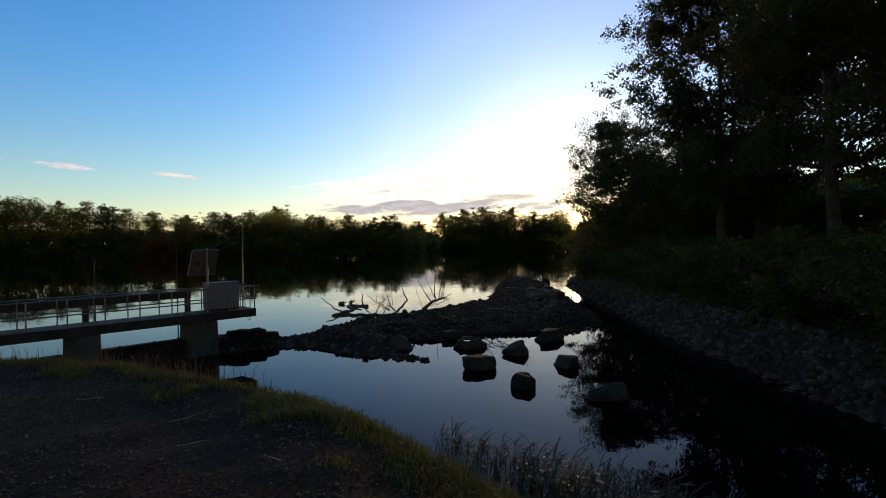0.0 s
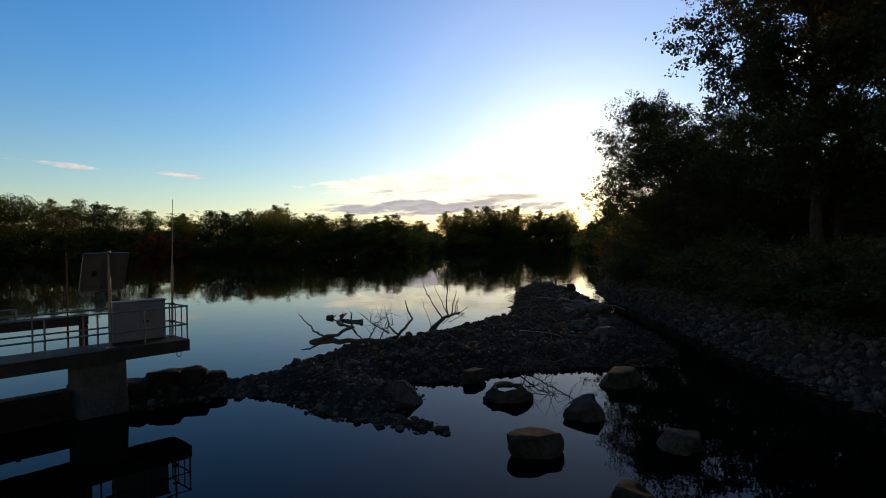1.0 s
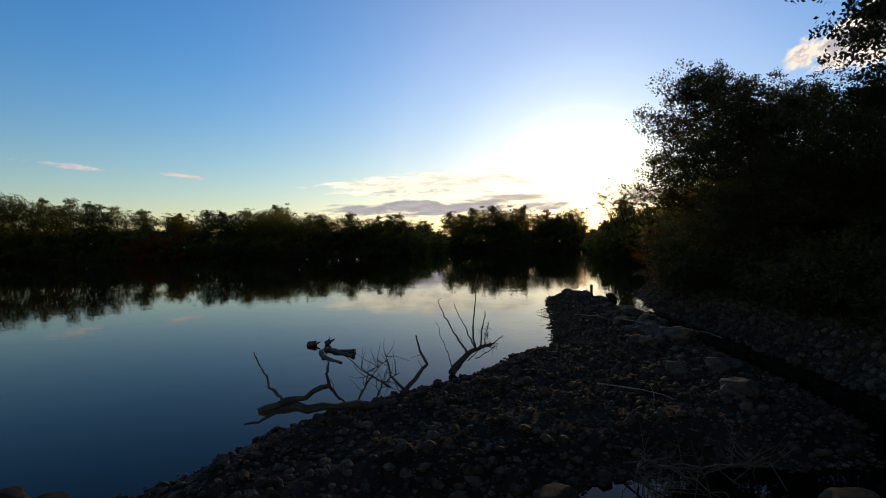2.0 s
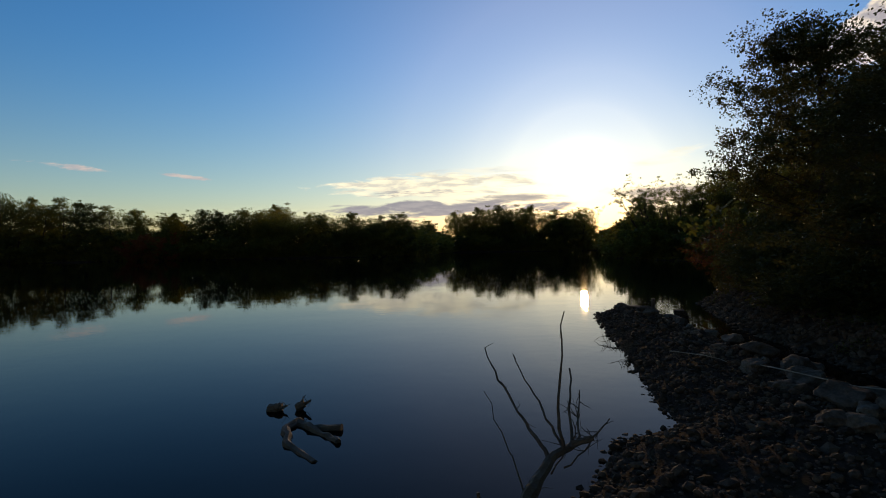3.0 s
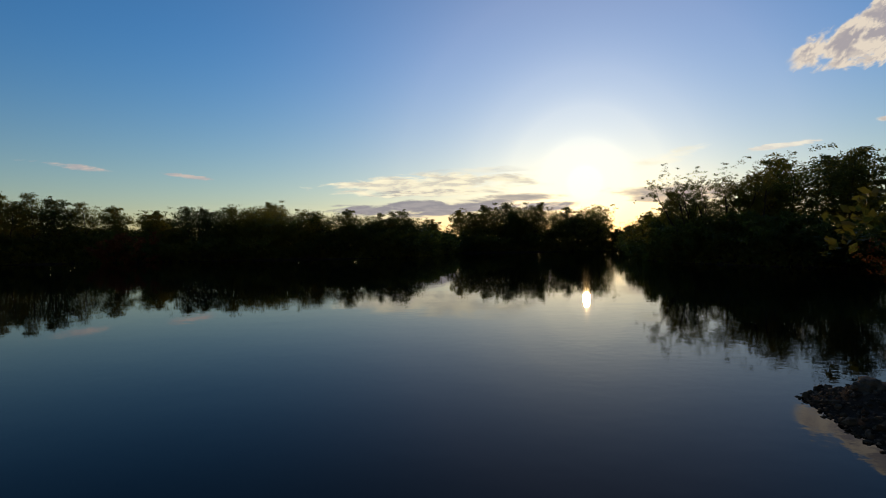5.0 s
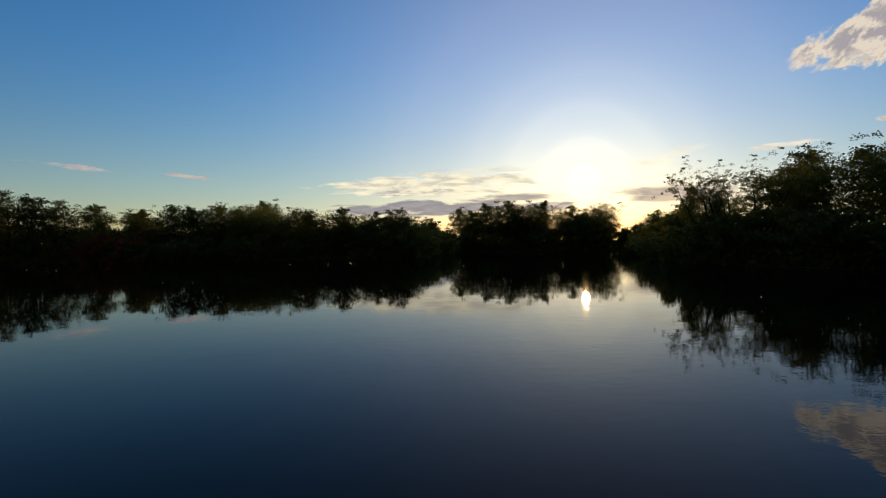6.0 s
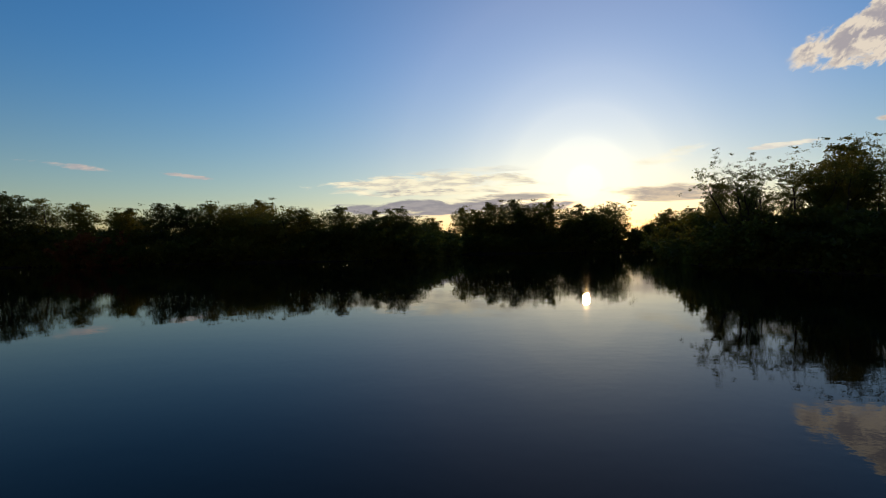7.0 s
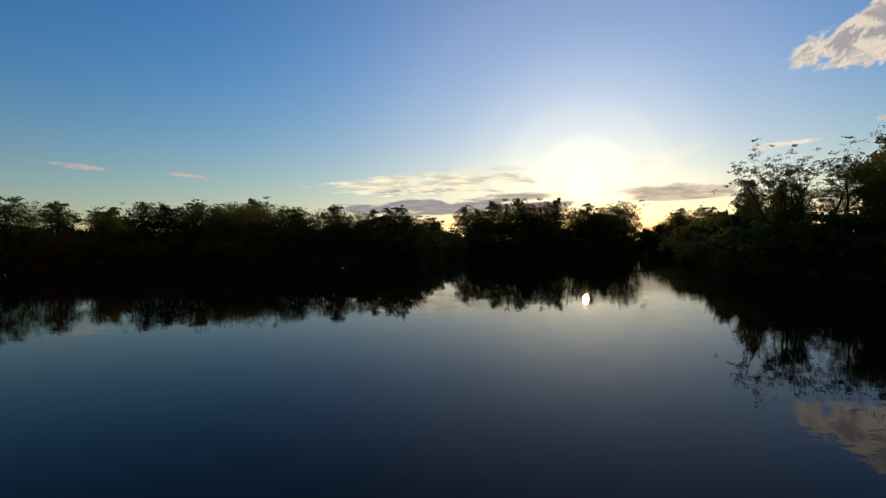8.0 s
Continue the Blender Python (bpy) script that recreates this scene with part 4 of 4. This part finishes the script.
def limb_mesh(paths, sides=7, twigs=0, seed=0, twig_len=0.5):
    """Bent tapered limbs: each path is its radius at the start, at the end, and its points."""
    r = np.random.default_rng(seed)
    verts, faces, n_all = [], [], 0

    def sweep(points, radii, round_sides):
        """One skin along the points, closed at both ends, with knots and flats."""
        nonlocal n_all
        e = None
        for i, p in enumerate(points):
            d = points[min(i + 1, len(points) - 1)] - points[max(i - 1, 0)]
            d = d / (np.linalg.norm(d) + 1e-9)
            if e is None:
                e = np.cross(d, (1.0, 0, 0) if abs(d[2]) > 0.9 else (0, 0, 1.0))
            e = e - d * np.dot(e, d)
            e /= np.linalg.norm(e) + 1e-9
            f = np.cross(d, e)
            for k in range(round_sides):
                w = 2 * math.pi * k / round_sides
                verts.append(p + (e * math.cos(w) + f * math.sin(w)) * radii[i] * r.uniform(0.82, 1.14))
        for i in range(len(points) - 1):
            for k in range(round_sides):
                a, b = n_all + i * round_sides + k, n_all + i * round_sides + (k + 1) % round_sides
                faces.append((a, b, b + round_sides, a + round_sides))
        faces.append(tuple(range(n_all + round_sides - 1, n_all - 1, -1)))
        last = n_all + (len(points) - 1) * round_sides
        faces.append(tuple(range(last, last + round_sides)))
        n_all += len(points) * round_sides

    for r0, r1, pts in paths:
        pts = [np.array(p, float) for p in pts]
        fine = []
        for a, b in zip(pts, pts[1:]):
            for k in (0.0, 0.25, 0.5, 0.75):
                fine.append(a + (b - a) * k + r.normal(size=3) * np.linalg.norm(b - a) * 0.022)
        fine.append(pts[-1])
        n = len(fine) - 1
        sweep(fine, [r0 + (r1 - r0) * i / n for i in range(n + 1)], sides)
        for _ in range(twigs):
            q = fine[int(r.integers(n // 3, n + 1))]
            d = r.normal(size=3) + np.array([0, 0, 0.5])
            d /= np.linalg.norm(d)
            line = [q]
            for _s in range(3):
                d = d + r.normal(size=3) * 0.3
                d /= np.linalg.norm(d)
                line.append(line[-1] + d * twig_len * r.uniform(0.2, 0.45))
            sweep(line, [0.012, 0.009, 0.006, 0.003], 4)
    return np.array(verts), faces


def dead_wood(name, label, groups, material, category="driftwood"):
    """A dead tree lying on the shore: an Empty with its limbs as parts."""
    thing = new(name)
    tagged(thing, label, category)
    for i, (part_name, paths, twigs, tl) in enumerate(groups):
        v, f = limb_mesh(paths, 7, twigs, 70 + i + len(label), tl)
        raw(part_name, v, f, material, thing)
    return thing


dead_wood("fallen_tree", "dead grey fallen tree with bare branches on the stony spit", [
    ("trunk", [(0.13, 0.1, [(-6.26, 31.43, 0.74), (-5.17, 31.62, 0.72), (-3.66, 32.28, 0.6), (-2.34, 33.32, 0.42)])], 0, 0.3),
    ("trunk", [(0.1, 0.06, [(-6.31, 31.34, 0.74), (-5.46, 31.62, 0.94), (-4.60, 31.62, 1.28)])], 2, 0.3),
    ("branch", [(0.05, 0.018, [(-5.74, 31.53, 0.89), (-6.40, 32.66, 1.02), (-7.14, 34.08, 1.21), (-7.83, 35.40, 1.42)])], 1, 0.2),
    ("branch", [(0.045, 0.02, [(-4.60, 31.62, 1.26), (-4.65, 31.53, 1.59), (-4.59, 31.53, 1.90)]), (0.045, 0.025, [(-4.60, 31.62, 1.26), (-4.42, 31.72, 0.97), (-4.23, 31.81, 0.78)])], 2, 0.3),
    ("branch", [(0.05, 0.02, [(-5.93, 31.43, 0.69), (-6.31, 31.24, 0.50), (-6.64, 31.24, 0.45)])], 0, 0.3),
    ("branch", [(0.07, 0.02, [(-2.86, 33.42, 0.59), (-2.48, 33.80, 1.02), (-2.24, 33.89, 1.30), (-2.43, 33.89, 1.68), (-2.54, 33.89, 2.14)])], 4, 0.35),
    ("branch", [(0.05, 0.012, [(-2.86, 33.51, 0.64), (-3.28, 33.70, 1.02), (-3.42, 33.80, 1.55)]), (0.04, 0.012, [(-3.28, 33.61, 0.69), (-3.75, 33.70, 0.97), (-4.23, 33.70, 1.27)])], 9, 0.6),
    ("brushwood", [(0.03, 0.01, [(-4.04, 32.47, 0.64), (-3.85, 32.85, 1.02), (-3.57, 33.23, 1.35)]), (0.03, 0.01, [(-3.57, 32.57, 0.64), (-3.47, 33.13, 0.93), (-3.00, 33.42, 1.16)])], 16, 0.7),
], M_DRIFT)
dead_wood("dead_shrub", "dead leafless shrub with upright stems on the shore", [
    ("stump", [(0.16, 0.1, [(-1.5, 37.9, 0.1), (-1.2, 38.3, 0.36), (-0.83, 38.81, 0.65)]), (0.1, 0.06, [(-0.89, 38.73, 0.61), (-0.49, 38.98, 0.77), (0.07, 39.16, 0.89)])], 3, 0.3),
    ("stem", [(0.045, 0.015, [(-0.90, 38.81, 0.65), (-1.15, 39.27, 0.97), (-1.39, 39.68, 1.27), (-1.73, 40.35, 1.82), (-2.02, 41.02, 2.43)])], 4, 0.3),
    ("stem", [(0.045, 0.012, [(-0.57, 38.9, 0.77), (-0.68, 39.0, 1.3), (-0.6, 39.1, 2.3), (-0.45, 39.3, 3.5)])], 1, 0.2),
    ("stem", [(0.03, 0.012, [(-0.57, 38.99, 0.77), (-0.79, 39.52, 1.15), (-1.06, 40.29, 1.68), (-1.35, 40.96, 2.28)])], 1, 0.2),
    ("stem", [(0.035, 0.02, [(-0.38, 38.98, 0.77), (-0.26, 39.76, 1.33), (-0.09, 40.58, 2.01)])], 1, 0.2),
    ("stem", [(0.03, 0.01, [(-0.39, 38.95, 0.75), (-0.19, 39.22, 0.93), (-0.12, 39.65, 1.24), (0.03, 40.13, 1.62)])], 6, 0.4),
    ("stem", [(0.03, 0.012, [(-0.05, 39.11, 0.85), (0.19, 39.24, 0.94), (0.53, 39.54, 1.16)])], 3, 0.3),
    ("stem", [(0.02, 0.008, [(-1.49, 38.20, 0.21), (-1.70, 38.90, 0.78), (-2.11, 40.05, 1.64)])], 0, 0.3),
    ("twig", [(0.02, 0.008, [(-0.89, 38.65, 0.38), (-0.30, 39.39, 0.72), (-0.02, 40.03, 1.02)]), (0.02, 0.008, [(-0.59, 38.75, 0.38), (0.09, 39.49, 0.65), (0.34, 39.80, 0.79)])], 10, 0.5),
], M_DRIFT)
dead_wood("sunken_log", "weathered forked log lying just awash in the lake", [
    ("stub", [(0.16, 0.12, [(-8.35, 44.35, 0.02), (-8.1, 44.3, 0.1), (-7.95, 44.3, 0.12)]), (0.05, 0.03, [(-7.95, 44.3, 0.1), (-7.8, 44.3, 0.16)])], 2, 0.3),
    ("stub", [(0.14, 0.12, [(-7.55, 44.35, 0.04), (-7.3, 44.4, 0.18)]), (0.06, 0.03, [(-7.3, 44.4, 0.18), (-7.1, 44.35, 0.3)]), (0.05, 0.03, [(-7.45, 44.4, 0.15), (-7.35, 44.4, 0.32)])], 2, 0.3),
    ("log", [(0.15, 0.11, [(-7.15, 43.3, -0.03), (-7.3, 42.6, -0.01), (-6.95, 41.4, -0.01), (-6.0, 40.3, -0.06)])], 0, 0.3),
    ("log", [(0.15, 0.12, [(-7.2, 43.1, -0.03), (-6.6, 42.6, 0.02), (-5.8, 42.5, 0.05)])], 0, 0.3),
    ("log", [(0.12, 0.09, [(-6.7, 42.6, 0.0), (-6.1, 42.0, 0.0), (-5.7, 41.5, 0.02)])], 0, 0.3),
], M_DRIFT)
for x0, y0, x1, y1, h0 in ((7.2, 46.0, 9.6, 40.5, 0.8), (2.6, 33.5, 4.2, 32.0, 0.75), (5.5, 49.0, 6.8, 47.2, 0.7)):
    dead_wood("stick", "long pale stick lying across the stones", [("stick", [(0.022, 0.01, [(x0, y0, h0), ((x0 + x1) / 2, (y0 + y1) / 2, h0 + 0.08), (x1, y1, h0 - 0.05)])], 2, 0.5)], M_DRIFT_PALE, "stick")
post = new("wooden_post")
part("shaft", pipe(bmesh.new(), (10.2, 63.8, -0.3), (10.25, 63.8, 1.2), 0.12, 10), M_DRIFT, post)
tagged(post, "short weathered wooden post at the spit's end", "post")
bm = box(bmesh.new(), (-1.0, -0.3, -0.3), (1.0, 0.3, 0.55), 0.05)
for p in bm.verts:
    p.co += Vector((0.05 * math.sin(p.co.z * 7 + p.co.y * 9), 0.04 * math.cos(p.co.x * 8), 0.05 * math.sin(p.co.x * 5 + p.co.y * 4)))
slab = obj("concrete_block", bm, M_CONCRETE)
slab.matrix_basis = pose(9.0, 64.6, 0.1, 3, 2, 8)
tagged(slab, "broken concrete block beside the wooden post", "concrete block")
lone_boulder(11.5, 62.6, 1.2, 1.0, 0.6, 0.6, 47, "large dark boulder standing in the channel")
dead_wood("leafy_branch", "thin broken branch with twigs hanging over the water", [
    ("branch", [(0.035, 0.01, [(5.6, 52.4, 0.35), (5.0, 52.2, 0.38), (4.4, 51.9, 0.28)]), (0.022, 0.008, [(5.1, 52.1, 0.34), (4.7, 51.7, 0.25), (4.5, 51.3, 0.12)])], 16, 0.45)], M_DRIFT)
dead_wood("leafy_branch", "thin broken branch with twigs trailing in the water", [
    ("branch", [(0.035, 0.01, [(5.9, 55.3, 0.38), (5.2, 55.2, 0.36), (4.5, 55.3, 0.2)]), (0.022, 0.008, [(5.3, 55.1, 0.34), (4.9, 54.7, 0.22), (4.6, 54.6, 0.1)])], 16, 0.4)], M_DRIFT)
dead_wood("bare_branch", "thin bare branches sticking up from the pool's edge", [
    ("branch", [(0.025, 0.008, [(2.0, 29.2, 0.2), (2.6, 28.2, 0.5), (3.0, 27.0, 0.45)]), (0.02, 0.008, [(2.4, 29.0, 0.2), (3.4, 28.0, 0.6), (4.0, 27.4, 0.9)]),
                (0.02, 0.008, [(2.2, 29.0, 0.2), (1.9, 28.0, 0.5), (2.0, 27.2, 0.35)])], 24, 0.9)], M_DRIFT)

# ---- grass, reeds and gravel of the near bank ----


def blades(spots, length, width, bend, r):
    """Thin bent grass blades at spots (x, y, z)."""
    n = len(spots)
    p = np.array(spots)
    w = r.uniform(0, 2 * math.pi, n)
    d = np.stack([np.cos(w), np.sin(w), np.zeros(n)], 1)
    side = np.stack([-np.sin(w), np.cos(w), np.zeros(n)], 1)
    ln = length * r.uniform(0.5, 1.3, (n, 1))
    bd = bend * r.uniform(0.3, 1.5, (n, 1))
    up = np.array([[0, 0, 1.0]])
    mid = p + up * ln * 0.55 + d * ln * bd * 0.3
    tip = p + up * ln * (1 - 0.35 * bd) + d * ln * bd
    v = np.stack([p - side * width, p + side * width, mid + side * width * 0.8, mid - side * width * 0.8, tip], 1).reshape(-1, 3)
    o = (np.arange(n) * 5)[:, None]
    faces = (o + np.array([[0, 1, 2, 3]])).tolist() + (o + np.array([[3, 2, 4]])).tolist()
    return v, faces


rng = np.random.default_rng(9)


def grass_spots(count, test, x0, x1, y0, y1, spread=0.12):
    tufts = inside_spots(rng, count, x0, x1, y0, y1, test)
    out = []
    for x, y in tufts:
        for _ in range(9):
            a, b = x + rng.normal() * spread, y + rng.normal() * spread
            out.append((a, b, 0.0))
    out = np.array(out)
    out[:, 2] = height(out[:, 0], out[:, 1]) - 0.02
    return out


def bank_rim(x, y):
    d = -shore_distance(x, y, LAKE)
    return (d > 0.6) & (d < 2.4 + 1.1 * ripple(x, y, 1.3)) & (x < 6) & (ripple(x, y, 2.1, 5.0) > -0.35)


def bank_tufts(x, y):
    d = -shore_distance(x, y, LAKE)
    return (d > 2.2) & (x < 5) & (x > -2.5) & (ripple(x, y, 0.8, 4.0) > 0.35)


v, f = blades(grass_spots(2600, bank_rim, -16, 6, 4, 17), 0.2, 0.006, 0.75, rng)
tagged(raw("grass", v, f, M_GRASS), "green and straw-coloured grass on the bank's rim", "grass", kind="stuff")
v, f = blades(grass_spots(1900, lambda x, y: (-shore_distance(x, y, LAKE) > 0.5) & (-shore_distance(x, y, LAKE) < 2.6 + 0.8 * ripple(x, y, 1.1, 2.0)), -3.6, 4.6, 4, 13.5), 0.23, 0.006, 0.8, rng)
tagged(raw("lush_grass", v, f, M_GRASS), "lush green grass hanging over the pool's rim", "grass", kind="stuff")
v, f = blades(grass_spots(160, bank_tufts, -2.5, 5, 4, 16), 0.14, 0.006, 0.6, rng)
tagged(raw("sparse_grass", v, f, M_GRASS), "sparse low grass tufts in the gravel", "grass", kind="stuff")
v, f = blades(grass_spots(90, lambda x, y: (-shore_distance(x, y, LAKE) > 0.9) & (-shore_distance(x, y, LAKE) < 2.6) & (x < -3), -16, -3, 11, 17), 0.65, 0.005, 0.5, rng)
tagged(raw("tall_grass", v, f, M_PLUME), "tall dry seeding grass on the bank's rim", "grass", kind="stuff")


def reed_bed(name, count, x0, x1, y0, y1, test, tall):
    stems, plumes = [], []
    for x, y in inside_spots(rng, count, x0, x1, y0, y1, test):
        z = max(-0.15, float(height(x, y)))
        lean = rng.normal(size=2) * 0.12
        h = tall * rng.uniform(0.6, 1.15)
        a, b = np.array([x, y, z]), np.array([x + lean[0] * h, y + lean[1] * h, z + h])
        stems.append((a, b, 0.006, 0.003, h))
        if rng.random() < 0.4:
            plumes.append(b)
    v, f = prisms([s[:4] for s in stems], 3)
    verts, faces, n = [v], f.tolist(), len(v)
    for a, b, _, _, h in stems:
        for k in (0.12, 0.24, 0.36, 0.48, 0.6, 0.72, 0.84, 0.96):
            p = a + (b - a) * k
            w = rng.normal() * 1.1
            length = rng.uniform(0.3, 0.55)
            d, side = np.array([math.cos(w), math.sin(w), 0]), np.array([-math.sin(w), math.cos(w), 0])
            # a long blade in four lengths, rising and then drooping to leeward
            along = ((0.0, 0.0, 0.005), (0.3, 0.3, 0.009), (0.65, 0.38, 0.007), (1.0, 0.18, 0.001))
            for far, up, half in along:
                c = p + d * far * length + np.array([0, 0, up * length])
                verts.append(np.array([c - side * half, c + side * half]))
            for i in range(3):
                faces.append([n + 2 * i, n + 2 * i + 1, n + 2 * i + 3, n + 2 * i + 2])
            n += 8
    tagged(raw(name, np.concatenate(verts), faces, M_REED), "green reeds standing at the pool's edge", "reeds", kind="stuff")
    cen = np.concatenate([p + rng.normal(size=(26, 3)) * (0.022, 0.022, 0.07) for p in plumes])
    v, f = leaf_cards(cen, 0.02, rng, 0.4)
    tagged(raw("reed_plumes", v, f.tolist(), M_PLUME), "brown feathery reed plumes above the pool's edge", "reeds", kind="stuff")


reed_bed("reeds", 420, -0.2, 5.8, 5.0, 11.8, lambda x, y: (abs(shore_distance(x, y, LAKE) + 0.25) < 0.8) & (ripple(x, y, 1.9, 3.0) > -0.25 - 0.2 * x), 0.95)


def on_gravel(x, y):
    return (-shore_distance(x, y, LAKE) > 1.6) & (x < 5)


PEBBLE_BASE = [(np.array([p.co[:] for p in me.vertices]), np.array([q.vertices[:] for q in me.polygons])) for me in [rock_data(90 + i, 1, 0.6) for i in range(4)]]


def pebble_field(name, label, spots, lo, spread):
    """Loose small stones, joined."""
    xs = np.array(spots)
    zs = height(xs[:, 0], xs[:, 1])
    verts, faces, n = [], [], 0
    for (x, y), z in zip(spots, zs):
        vv, ff = PEBBLE_BASE[int(rng.integers(0, 4))]
        s = abs(rng.normal()) * spread + lo
        w = rng.uniform(0, 6.28)
        c, q = math.cos(w) * s, math.sin(w) * s
        verts.append(np.stack([vv[:, 0] * c - vv[:, 1] * q + x, vv[:, 0] * q + vv[:, 1] * c + y, vv[:, 2] * s + z + s * 0.12], 1))
        faces.append(ff + n)
        n += len(vv)
    tagged(raw(name, np.concatenate(verts), np.concatenate(faces).tolist(), M_PEBBLE), label, "gravel", kind="stuff")


pebble_field("gravel", "loose brown and grey gravel on the trodden bank", inside_spots(rng, 20000, -12, 2.5, 5, 14.8, on_gravel), 0.02, 0.02)
pebble_field("spit_gravel", "coarse dark gravel between the stones of the spit", inside_spots(rng, 12000, -11, 11.2, 22, 67, on_spit), 0.06, 0.05)
for x0, y0, w, ln in ((-4.6, 9.2, 0.9, 0.6), (-3.9, 8.0, 0.5, 0.4), (-7.0, 10.5, 0.1, 0.5), (-2.2, 7.4, 2.6, 0.35)):
    v, f = limb_mesh([(0.008, 0.004, [(x0, y0, float(height(x0, y0)) + 0.03), (x0 + ln * math.cos(w), y0 + ln * math.sin(w), float(height(x0, y0)) + 0.05)])], 5)
    tagged(raw("straw", v, f, M_DRIFT_PALE), "dry pale stalk lying on the gravel", "stalk")

# single stones, pieces of their fields
for field, pieces in piece_list:
    for k, m in pieces:
        ob = new("stone", STONES[k])
        ob.parent = field
        ob.matrix_basis = m
